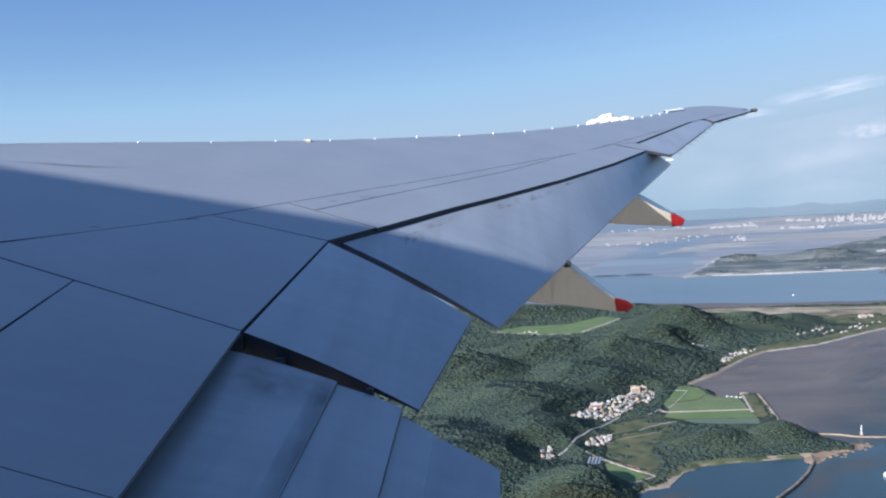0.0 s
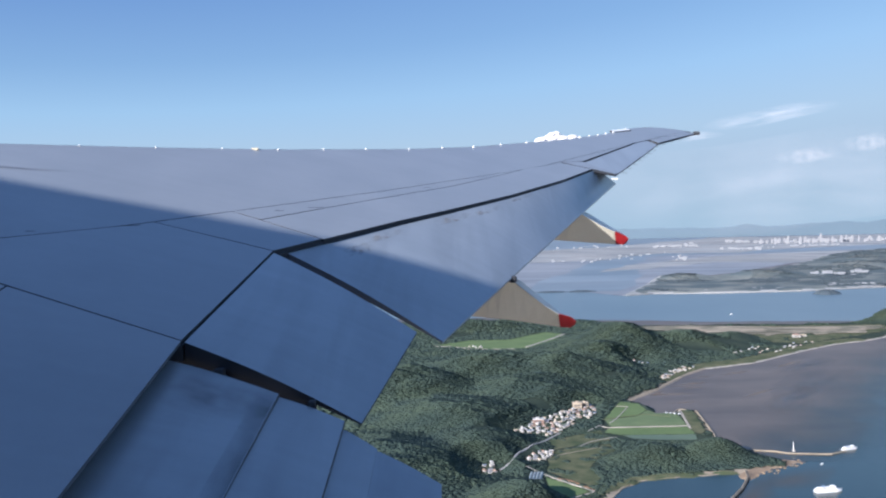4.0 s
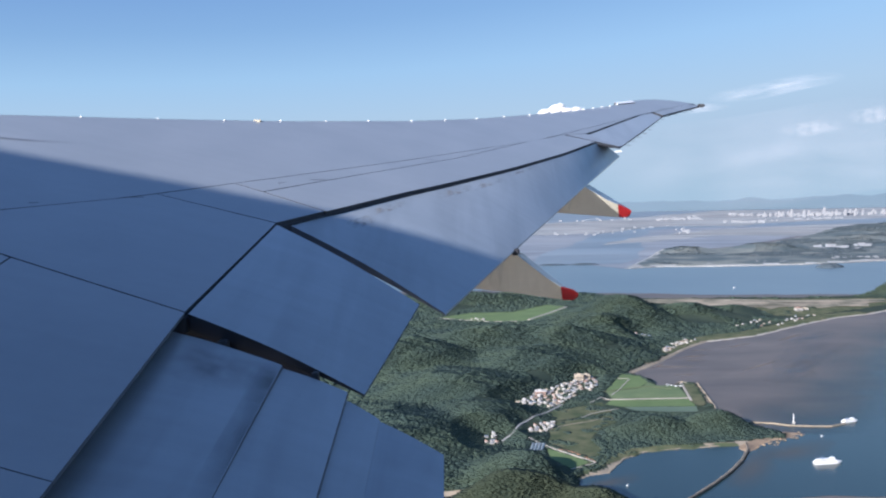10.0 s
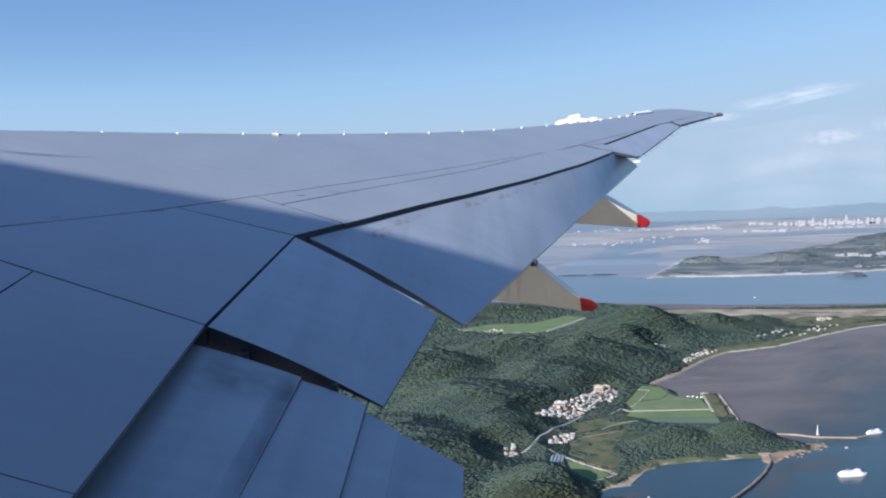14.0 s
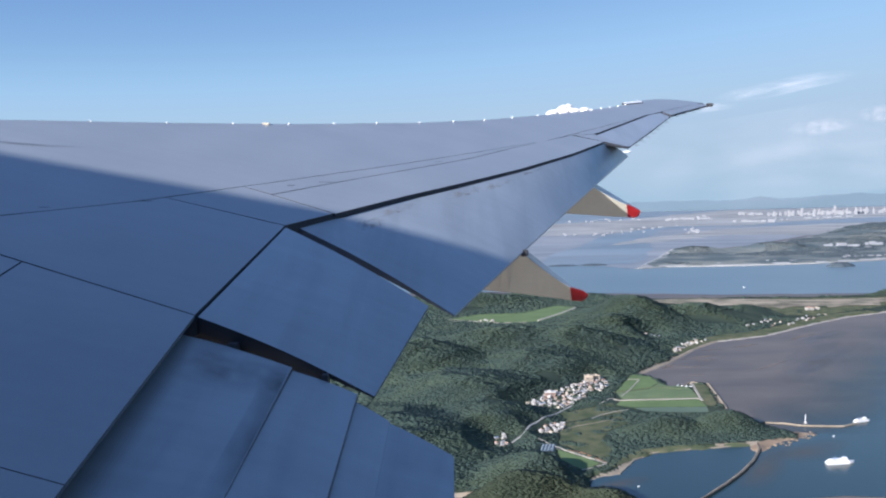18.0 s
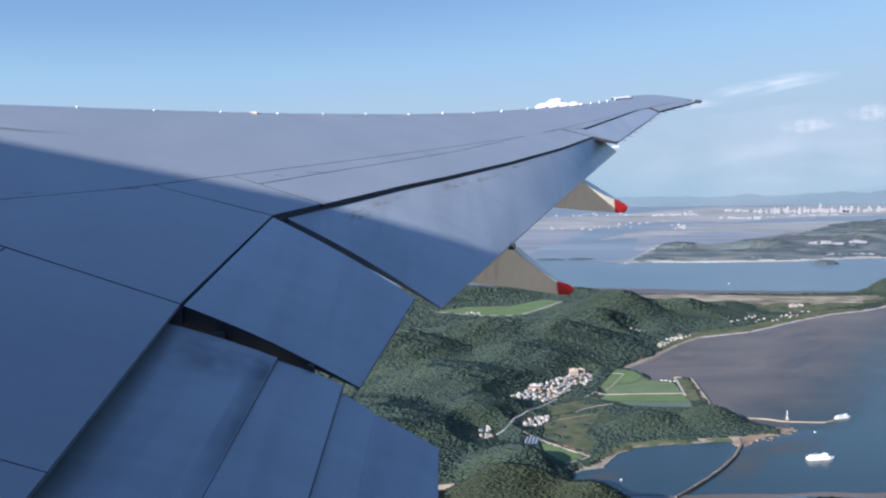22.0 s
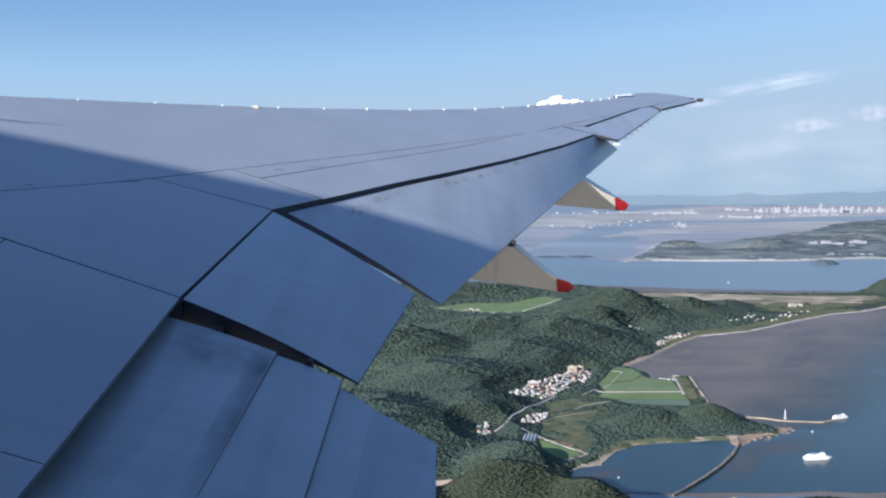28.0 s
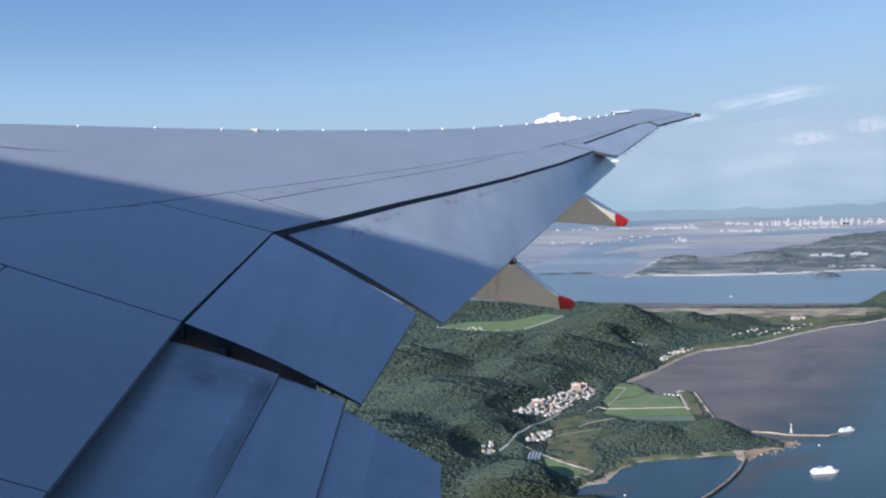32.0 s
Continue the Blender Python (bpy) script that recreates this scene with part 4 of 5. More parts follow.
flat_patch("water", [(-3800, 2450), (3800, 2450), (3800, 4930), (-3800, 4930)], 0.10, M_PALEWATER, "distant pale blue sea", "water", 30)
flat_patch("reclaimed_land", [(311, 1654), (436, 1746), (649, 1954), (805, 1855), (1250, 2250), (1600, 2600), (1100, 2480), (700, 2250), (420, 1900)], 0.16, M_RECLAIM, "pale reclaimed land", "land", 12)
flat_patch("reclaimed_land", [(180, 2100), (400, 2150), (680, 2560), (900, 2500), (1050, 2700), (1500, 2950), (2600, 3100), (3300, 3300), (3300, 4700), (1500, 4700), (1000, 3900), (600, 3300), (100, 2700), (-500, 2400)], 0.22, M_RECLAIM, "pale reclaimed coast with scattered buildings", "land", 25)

land("island", ISLAND, 1.6, "wooded island with hills, fields and sandy shore", [M_LAND, M_SHORE], sand=1.9)
land("near_island", NEAR, 0.6, "wooded near island with sandy cliffs", [M_LAND, M_SAND], sand=2.8)
land("rocky_shore", ROCKS, 0.5, "brown rocks on the shore of the near island", [M_ROCK, M_ROCK], low=1.1)
land("near_island", SPUR, 0.7, "small wooded headland with a beach", [M_LAND, M_SAND], sand=3.0)
land("sand_spit", SPIT, 0.6, "tan sandy spit with rocks off the headland", [M_SAND, M_SAND], low=0.7)
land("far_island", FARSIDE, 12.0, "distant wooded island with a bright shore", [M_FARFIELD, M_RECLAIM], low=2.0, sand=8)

def draped_patch(name, outline, mat, label, category, step=0.9, over=0.14, poly=None, rough=0.8):
    """A sheet that follows the ground inside an outline."""
    xs_, ys_ = [p[0] for p in outline], [p[1] for p in outline]
    gx, gy = np.arange(min(xs_), max(xs_), step), np.arange(min(ys_), max(ys_), step)
    X, Y = np.meshgrid(gx, gy)
    inside = poly_distance(X + step / 2, Y + step / 2, outline) + rough * wobble(X, Y, 4.0, 8.0) > 0
    Z, _ = height(X, Y, poly or ISLAND)
    idx = np.arange(X.size).reshape(X.shape)
    quads = np.stack([idx[:-1, :-1], idx[:-1, 1:], idx[1:, 1:], idx[1:, :-1]], -1)[inside[:-1, :-1]].reshape(-1, 4)
    used = np.unique(quads)
    remap = np.full(X.size, -1)
    remap[used] = np.arange(len(used))
    pts = np.stack([X, Y, Z + over], -1).reshape(-1, 3)[used]
    return tagged(mesh_object(name, pts.tolist(), remap[quads].tolist(), mat, None, "", True), label, category, "", "structure")


FIELD_LOOK = [("rice_field", M_PADDY, "bright green rice paddies on flat ground"), ("dry_field", M_GRASS, "pale dry grass field"), ("sand_field", M_PLOT, "tan sandy plots by the shore")]
for f, kind, z in zip(FIELDS, (0, 0, 0, 2, 1, 1, 1, 1, 2), (2.6, 1.5, 1.5, 1.7, 1.9, 1.4, 1.9, 1.6, 1.5)):
    nm, mt, lb = FIELD_LOOK[kind]
    if f is BAY_PADDY:
        continue
    if kind == 0:
        draped_patch(nm, f, mt, lb, "field", 1.0, 0.12, rough=0.2)
    elif f is HEADLAND_GRASS:
        draped_patch(nm, f, mt, lb, "field", 2.0, rough=3.0)
    elif f is FIELDS[6] or f is FIELDS[7] or f is FIELDS[5]:
        draped_patch("grassy_terrace", f, M_GRASS, "rough olive grass terraces with shrubs", "field")
    else:
        flat_patch(nm, f, z, mt, lb, "field", 0.7 if kind == 1 else 0.9)
for f in ([(272, 690), (300, 712), (288, 742), (262, 735)], [(312, 692), (352, 706), (345, 738), (316, 734)], [(360, 716), (392, 726), (396, 745), (362, 744)]):
    flat_patch("sand_field", f, 1.35, M_PLOT, "tan dry plots on the headland", "field", 1.2)
for f, mt, lb in (([(78, 409), (94, 448), (103, 443), (104, 428), (96, 415)], M_PADDY, "bright green rice paddy"),
                  ([(78, 393.5), (78, 408), (96, 414), (104, 427), (117, 416), (115, 393.5)], M_PADDY_PALE, "grey-green rice paddy"),
                  ([(73, 383), (77, 391), (115, 391), (114, 377), (80, 378)], M_PADDY, "bright green rice paddy"),
                  ([(80, 377.5), (114, 376.5), (112, 367), (96, 368), (84, 371)], M_PADDY_WET, "flooded bluish rice paddy")):
    draped_patch("rice_field", f, mt, lb, "field", 0.6, 0.12, rough=0.0)
draped_patch("grass_margin", SHORE_GRASS, M_GRASS, "olive grass behind the bay shore", "field", 1.2, rough=1.4)
draped_patch("ploughed_plot", CLEARINGS[0], M_SOIL, "purplish brown ploughed plots on the headland", "field", poly=SPUR)
draped_patch("grass_field", CLEARINGS[1], M_GRASS, "small green field on the headland", "field", poly=SPUR)
draped_patch("grass_margin", [(46, 286), (57, 297), (68, 308), (83, 313), (100, 315), (114, 317), (113, 320.5), (100, 319.5), (83, 318), (66, 314), (54, 302), (44, 292)], M_GRASS, "olive grass along the pond shore", "field")

flat_patch("wet_mud", [(-260, 60), (320, 60), (320, 196), (178, 205), (120, 196), (60, 190), (-260, 200)], 0.012, M_WETMUD, "dark brown wet mud round the near island", "mudflat", 3.0)

# sandy shoals drying on the mud
def shoal(x, y, w, d, turn, label, z=0.02, mat=None, name="shoal"):
    n = 22
    pts = []
    for i in range(n):
        a = 2 * math.pi * i / n
        r = 1 + 0.22 * math.sin(3 * a + x) + 0.12 * math.sin(5 * a + y)
        pts.append((w * r * math.cos(a), d * r * math.sin(a)))
    ob = flat_patch(name, pts, 0.0, mat or M_SHOAL, label, "sandbank")
    ob.location = (x, y, z)
    ob.rotation_euler = (0, 0, turn)


for x, y, w, d, turn in ((36, 141, 9, 4.4, 2.2), (30, 152, 8, 3.6, 2.4), (93, 172, 13, 2.4, 1.0), (86, 148, 9, 2.0, 0.9), (100, 185.5, 9, 2.6, -0.45), (99, 161, 6, 2.5, 1.4), (76, 156, 12, 4.0, 0.9), (40, 143, 9, 5, 1.3), (140, 492, 13, 1.3, 0.1), (128, 470, 16, 2.0, 0.05),
                         (160, 520, 11, 1.2, 0.3), (180, 470, 24, 1.2, 0.7), (10, 172, 14, 1.6, 0.02), (120, 472, 10, 2.2, 0.9), (150, 500, 13, 2.4, 0.35), (146, 488, 9, 1.6, 0.15), (188, 533, 15, 2.0, 0.5), (236, 562, 22, 2.2, 0.75), (130, 448, 8, 1.4, 0.2),
                         (30, 168, 16, 3.0, -0.05), (58, 166, 10, 3.2, -0.9), (104, 180, 12, 2.6, -0.3), (66, 160, 5, 2.5, 0.4)):
    shoal(x, y, w, d, turn, "pale sandy shoal drying on the mudflat")
for x, y, w, d, turn in ((56, 281, 14, 5, 0.5), (108, 291, 30, 8, 1.0), (132, 312, 26, 9, 0.5)):
    shoal(x, y, w, d, turn, "brown silt plume drifting in the shallow sea", 0.074, M_SILT, "silt_plume")

for x, y, w, d, turn in ((225, 500, 60, 22, 0.9), (190, 450, 40, 12, 0.9), (250, 560, 40, 10, 0.75)):
    shoal(x, y, w, d, turn, "bluish tint for the wet sheen on the mudflat", 0.03, M_SHEEN, "wet_patch")

# distant coast that closes the horizon
verts, faces = [], []
cols = 180
for i in range(cols + 1):
    x = -3900 + 7800 * i / cols
    r = 56 + 4 * math.sin(x * 0.0021) + 3 * math.sin(x * 0.0057)
    for cx, hgt, w in ((1823, 24, 90), (1990, 10, 70), (2200, 22, 120), (2400, 26, 90), (2680, 30, 160), (3200, 36, 300)):
        r += hgt * math.exp(-((x - cx) / w) ** 2)
    r += 2.0 * math.sin(x * 0.031) + 1.2 * math.sin(x * 0.083)
    verts += [(x, 4950, -2), (x, 4955, r)]
for i in range(cols):
    faces.append((2 * i, 2 * i + 2, 2 * i + 3, 2 * i + 1))
# haze is painted as the band's even blue base colour
M_HAZE = material("hazed_coast", (0.142, 0.195, 0.238), (0.132, 0.183, 0.225), spec=0.05, rough=1.0, scale=0.002)
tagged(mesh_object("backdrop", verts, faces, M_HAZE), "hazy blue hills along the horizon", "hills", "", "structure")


# ---- woods ----
def clump_mesh():
    bm = bmesh.new()
    bmesh.ops.create_icosphere(bm, subdivisions=1, radius=1.0)
    v = np.array([tuple(p.co) for p in bm.verts])
    f = np.array([[q.index for q in p.verts] for p in bm.faces])
    bm.free()
    return v, f


CV, CF = clump_mesh()


def woods(name, poly, x0, x1, y0, y1, cell, size, label, low=0.9, mat=None, coast=3.2, thin=0.04, patch=None, flat=1.0):
    rng = np.random.RandomState(int(abs(x0) * 7 + y0 * 3 + cell * 10))
    cell *= 0.86
    gx, gy = np.meshgrid(np.arange(x0, x1, cell), np.arange(y0, y1, cell))
    gx = (gx + rng.uniform(-0.45, 0.45, gx.shape) * cell).ravel()
    gy = (gy + rng.uniform(-0.45, 0.45, gy.shape) * cell).ravel()
    Z, D = height(gx, gy, poly, low)
    keep = (D > 0.5 + coast * 0.85 * shore(gx, gy) + 0.6 * wobble(gx, gy, 7, 1)) & (rng.rand(len(gx)) > thin)
    for k, f in enumerate(FIELDS):
        keep &= (poly_distance(gx, gy, f) < -1.0) | ((k in (6, 7)) & (wobble(gx, gy, 7, 2) > 0.30)) | ((k == 4) & (wobble(gx, gy, 16, 2) > 0.12))
    for f in CLEARINGS:
        keep &= poly_distance(gx, gy, f) < -0.2
    for f, _ in VILLAGES:
        keep &= (poly_distance(gx, gy, f) < -1.5) | (rng.rand(len(gx)) < 0.48)
    for (ax, ay), (bx, by), w in (((54, 214), (47.7, 211.4), 0.7), ((47.7, 211.4), (43, 206.4), 0.7), ((43, 206.4), (38.4, 198.2), 0.7), ((38.4, 198.2), (34.8, 184), 0.7), ((44.8, 191.6), (49.6, 194.6), 2.0), ((20, 326), (29, 346), 1.2), ((29, 346), (52, 383), 1.2)):
        q = np.clip(((gx - ax) * (bx - ax) + (gy - ay) * (by - ay)) / ((bx - ax) ** 2 + (by - ay) ** 2), 0, 1)
        keep &= np.hypot(gx - ax - q * (bx - ax), gy - ay - q * (by - ay)) > w
    keep &= ~((gx > 46) & (gx < 114) & (gy < 321) & (gy > 284) & (poly_distance(gx, gy, poly) < 4.2) & (rng.rand(len(gx)) < 0.93)) if poly is ISLAND else True
    # clearings
    keep &= ~((wobble(gx, gy, 30, 7) > 0.62) & (Z < 7) & (gy > 262))
    if patch:
        keep &= (wobble(gx, gy, patch, 4) > 0.12) | (Z > patch / 9)
    else:
        keep &= ~((gx > 175) & (gy > 615) & (Z < 6) & (wobble(gx, gy, 14, 9) < 0.25))
    gx, gy, Z = gx[keep], gy[keep], Z[keep]
    n = len(gx)
    r = 0.92 * size * np.clip(np.exp(rng.normal(0, 0.28, n)), 0.55, 1.9)
    ang = rng.uniform(0, 6.283, n)
    base = CV[None] * (1 + rng.uniform(-0.34, 0.34, (n, len(CV), 1)))
    c, s = np.cos(ang)[:, None], np.sin(ang)[:, None]
    long = rng.uniform(0.7, 1.7, (n, 1))
    ux, uy = base[..., 0] * long, base[..., 1] / long ** 0.6
    px = (ux * c - uy * s) * r[:, None] + gx[:, None]
    py = (ux * s + uy * c) * r[:, None] + gy[:, None]
    pz = base[..., 2] * r[:, None] * flat * rng.uniform(0.12, 0.22, n)[:, None] + (Z + 0.08 * r + rng.uniform(0, 0.09, n) * r)[:, None]
    vs = np.stack([px, py, pz], -1).reshape(-1, 3)
    fs = (CF[None] + (np.arange(n) * len(CV))[:, None, None]).reshape(-1, 3)
    me = bpy.data.meshes.new(name)
    me.vertices.add(len(vs))
    me.vertices.foreach_set("co", vs.ravel())
    me.loops.add(len(fs) * 3)
    me.loops.foreach_set("vertex_index", fs.ravel())
    me.polygons.add(len(fs))
    me.polygons.foreach_set("loop_start", np.arange(0, len(fs) * 3, 3))
    me.polygons.foreach_set("use_smooth", np.ones(len(fs), bool))
    me.update(calc_edges=True)
    me.materials.append(mat or M_LEAF)
    return tagged(new(name, me), label, "trees", "", "stuff")


woods("woodland", ISLAND, -45, 145, 262, 400, 0.72, 0.80, "dense dark green woods on the island slopes", flat=0.62)
woods("woodland", ISLAND, -60, 145, 400, 520, 1.1, 1.15, "dense dark green woods on the island hills", flat=0.62)
woods("woodland", ISLAND, -90, 290, 520, 680, 1.5, 1.5, "dense green woods on the upper hills", flat=0.7)
woods("woodland", ISLAND, -110, 440, 680, 850, 2.4, 1.8, "dense green woods on the far shore")
woods("woodland", ISLAND, -135, -45, 285, 520, 2.0, 1.7, "dense green woods behind the western village")
woods("woodland", NEAR, -30, 100, 110, 266, 0.50, 0.70, "dense olive green woods on the near island", mat=M_OLIVE, flat=0.26)
woods("woodland", SPUR, 80, 180, 200, 266, 0.50, 0.70, "dense olive green woods on the small headland", mat=M_OLIVE, flat=0.26)
woods("hazed_woodland", FARSIDE, 300, 1250, 1150, 2250, 4.0, 1.9, "hazy woods on the distant island", 2.0, M_FARHILL, 24, 0.1, 110.0, flat=0.7)


# ---- built things on the land ----
def ground_z(x, y, poly=None, low=0.9):
    z, _ = height(np.array([x]), np.array([y]), poly or ISLAND, low)
    return float(z[0])


def gable(bm, w, d, h, rise, over=0.0, z0=0.0):
    """A pitched roof prism."""
    v = [bm.verts.new(p) for p in ((-w / 2 - over, -d / 2 - over, z0 + h), (w / 2 + over, -d / 2 - over, z0 + h), (w / 2 + over, d / 2 + over, z0 + h), (-w / 2 - over, d / 2 + over, z0 + h),
                                   (-w / 2 - over, 0, z0 + h + rise), (w / 2 + over, 0, z0 + h + rise))]
    for f in ((0, 1, 5, 4), (2, 3, 4, 5), (1, 2, 5), (3, 0, 4), (3, 2, 1, 0)):
        bm.faces.new([v[i] for i in f])


def make_house(roof, w, d, h, rise, label):
    bm = bmesh.new()
    box(bm, (-w / 2, -d / 2, -0.6), (w / 2, d / 2, h))
    me = part("house", bm, M_WALL, None)
    tagged(me, label, "house", "village houses")
    bm = bmesh.new()
    gable(bm, w, d, h + 0.004, rise, 0.1)
    part("roof", bm, roof, me)
    bm = bmesh.new()
    box(bm, (-w * 0.28, -d / 2 - 0.03, h * 0.35), (w * 0.28, -d / 2 - 0.004, h * 0.7))
    part("window_band", bm, M_SEAL, me)
    bm = bmesh.new()
    box(bm, (w * 0.32, -d / 2 - 0.035, 0.0), (w * 0.42, -d / 2 - 0.004, h * 0.72))
    part("door", bm, M_EARTH, me)
    return me


HOUSE_KINDS = [make_house(M_ROOFS[0], 1.5, 1.05, 0.7, 0.38, "small village house with a rust-red roof"), make_house(M_ROOFS[1], 1.65, 1.1, 0.75, 0.36, "small village house with a grey roof"),
               make_house(M_ROOFS[2], 1.4, 1.0, 0.7, 0.36, "small village house with a blue roof"), make_house(M_ROOFS[3], 1.8, 1.2, 1.0, 0.2, "pale village house with a light roof"),
               make_house(M_ROOFS[4], 1.5, 1.05, 0.65, 0.38, "small village house with a tan roof")]
rng = random.Random(11)
first_use = set()
for outline, count in VILLAGES:
    xs_, ys_ = [p[0] for p in outline], [p[1] for p in outline]
    placed = []
    tries = 0
    while len(placed) < count and tries < count * 60:
        tries += 1
        x, y = rng.uniform(min(xs_), max(xs_)), rng.uniform(min(ys_), max(ys_))
        if poly_distance(np.array([x]), np.array([y]), outline)[0] < 0.3 or any((x - a) ** 2 + (y - b) ** 2 < 4.6 for a, b in placed):
            continue
        placed.append((x, y))
        k = rng.choice((0, 0, 1, 1, 1, 2, 3, 3, 3, 4, 4))
        m = Matrix.Translation((x, y, ground_z(x, y) + 0.05)) @ Matrix.Rotation(rng.choice((0.3, 0.45, 1.9, 2.1)) + rng.uniform(-0.25, 0.25), 4, "Z")
        if k in first_use:
            copy_thing(HOUSE_KINDS[k], m)
        else:
            first_use.add(k)
            HOUSE_KINDS[k].matrix_basis = m


def ribbon(name, path, width, high, mat, label, category, z=None, kind="structure", sink=0.5, poly=None, flare=1.15):
    """A kerbed strip with upright sides that follows a path over the ground."""
    pts = [Vector((p[0], p[1], 0)) for p in path]
    pts = resample(pts, max(2, int(sum((b - a).length for a, b in zip(pts, pts[1:])) / 3.0) + 2))
    bm = bmesh.new()
    rows = []
    for i, p in enumerate(pts):
        if category == "beach":
            p = p + Vector((random.uniform(-0.5, 0.5), random.uniform(-0.5, 0.5), 0))
        t = (pts[min(i + 1, len(pts) - 1)] - pts[max(i - 1, 0)]).normalized()
        nrm = Vector((-t.y, t.x, 0)) * width / 2
        zz = (z if z is not None else ground_z(p.x, p.y, poly)) + high
        rows.append([bm.verts.new((p.x + nrm.x, p.y + nrm.y, zz)), bm.verts.new((p.x - nrm.x, p.y - nrm.y, zz)),
                     bm.verts.new((p.x - nrm.x * flare, p.y - nrm.y * flare, zz - high - sink)), bm.verts.new((p.x + nrm.x * flare, p.y + nrm.y * flare, zz - high - sink))])
    for a, b in zip(rows, rows[1:]):
        for k in range(4):
            bm.faces.new((a[k], a[(k + 1) % 4], b[(k + 1) % 4], b[k]))
    bm.faces.new(rows[0]), bm.faces.new(rows[-1])
    return tagged(part(name, bm, mat, None), label, category, "", kind)


ribbon("causeway", [(117, 321), (115, 313), (108, 300), (99, 287), (90, 276), (81, 266), (74, 259)], 0.85, 0.8, M_STONE, "grey stone causeway closing the pond", "causeway", 0.0)
ribbon("road", [(116.6, 321), (114.6, 313), (107.6, 300), (98.6, 287), (89.6, 276), (80.6, 266)], 0.35, 0.86, M_SHORE, "pale track along the causeway", "road", 0.0, sink=0.0)
ribbon("pier", [(128, 352), (139, 349), (145, 345), (161, 343), (169, 347)], 0.6, 0.55, M_SHORE, "pale concrete pier reaching into the sea", "pier", 0.0)
ribbon("sea_wall", [(121, 369), (123, 377), (129.5, 425), (121, 430), (116, 421)], 0.45, 0.8, M_SHORE, "concrete sea wall round the fields", "sea wall", 0.0, flare=2.2)
ribbon("sea_wall", [(111, 468), (123, 483), (137, 504), (153, 528), (172, 549)], 1.6, 0.5, M_SHORE, "tan stony foreshore under the shore houses", "sea wall", 0.0, flare=3.2)
ribbon("beach", [(172, 549), (188, 556), (211, 567), (234, 586), (267, 615), (306, 645), (340, 661), (376, 688), (410, 703)], 2.0, 0.35, M_PATH, "pale sandy beach along the bay", "beach", 0.0, flare=2.2)
ribbon("beach", [(98, 454), (105, 461), (112, 469)], 3.0, 0.4, M_SHORE, "pale sandy shore by the rice fields", "beach", 0.0, flare=1.8)
ribbon("beach", [(56, 289), (64, 304), (72, 312), (86, 316), (100, 318), (114, 320)], 0.7, 0.3, M_SHORE, "muddy sandy shore of the pond", "beach", 0.0, flare=2.0)
ribbon("road", [(73, 396), (76, 391.5), (80, 392), (115.5, 392.5)], 0.75, 0.30, M_PATH, "pale track between rice paddies", "road", sink=0.3)
ribbon("road", [(79, 400), (85, 411), (96, 436), (88, 437)], 0.5, 0.30, M_PATH, "pale track between rice paddies", "road", sink=0.3)
ribbon("road", [(121, 427), (115, 388)], 1.0, 0.30, M_PATH, "pale track along the embankment", "road", sink=0.3)
ribbon("road", [(77, 408), (100, 418), (112, 412)], 0.5, 0.30, M_GRASS, "grassy bank between rice paddies", "road", sink=0.3)
ribbon("road", [(20, 326), (25, 333), (29, 346), (35, 356), (45, 372), (52, 383)], 0.9, 0.25, M_CONCRETE, "grey village road", "road")
ribbon("road", [(45, 345), (50, 349), (57.8, 353), (66, 357.7), (73, 356.5)], 0.6, 0.2, M_SHORE, "pale farm track", "road")
ribbon("road", [(31, 327), (38.5, 317.2), (42.2, 312), (47.7, 305.2), (53, 298.2)], 0.6, 0.3, M_PATH, "pale farm track", "road")
ribbon("road", [(53, 298), (48, 294), (42.7, 290.6)], 0.5, 0.3, M_PATH, "pale farm track along the pond shore", "road")
ribbon("road", [(41, 314.5), (46, 311.5), (50, 305), (53, 299)], 0.9, 0.25, M_EARTH, "brown farm track beside the field", "road")
ribbon("road", [(66, 386), (70, 391), (73, 396)], 0.6, 0.3, M_PATH, "pale track from the village to the paddies", "road")
ribbon("road", [(58, 360), (63, 366), (70, 371), (77, 374)], 0.5, 0.3, M_PATH, "pale track over the grassy rise", "road")
ribbon("road", [(54, 214), (50.5, 213), (47.7, 211.4), (45, 209), (43, 206.4), (40.3, 202.5), (38.4, 198.2), (36.5, 194), (35.5, 189.7), (34.8, 184)], 0.36, 0.4, M_SHORE, "pale forest track", "road", poly=NEAR, sink=1.2)
ribbon("road", [(75, 240.5), (83, 244), (87, 248), (90, 254)], 0.6, 0.35, M_PATH, "pale track across the headland", "road", poly=SPUR, sink=1.0)
ribbon("road", [(88, 245), (97, 238), (105, 231), (110, 226.7)], 0.5, 0.3, M_PATH, "pale path beside the plots", "road", poly=SPUR, sink=0.5)
ribbon("road", [(63, 655), (84, 690), (104, 728)], 2.4, 0.45, M_PATH, "pale road across the fields", "road", sink=0.4)
ribbon("road", [(-10, 672), (30, 648), (64, 647)], 1.6, 0.45, M_PATH, "pale road beside the fields", "road", sink=0.4)
ribbon("beach", [(245, 1112), (286, 1130), (374, 1119), (492, 1127), (606, 1162), (760, 1172)], 1.6, 1.4, M_RECLAIM, "bright shore of the distant island", "beach", 0.0)

bm = bmesh.new()
bmesh.ops.create_circle(bm, cap_ends=True, segments=18, radius=1.0, matrix=Matrix.Translation((47.2, 193.1, 0)) @ Matrix.Rotation(0.55, 4, "Z") @ Matrix.Diagonal((4.0, 1.8, 1, 1)))
for v in bm.verts:
    v.co.x += rng.uniform(-0.5, 0.5)
    v.co.z = ground_z(v.co.x, v.co.y, NEAR) + 0.55
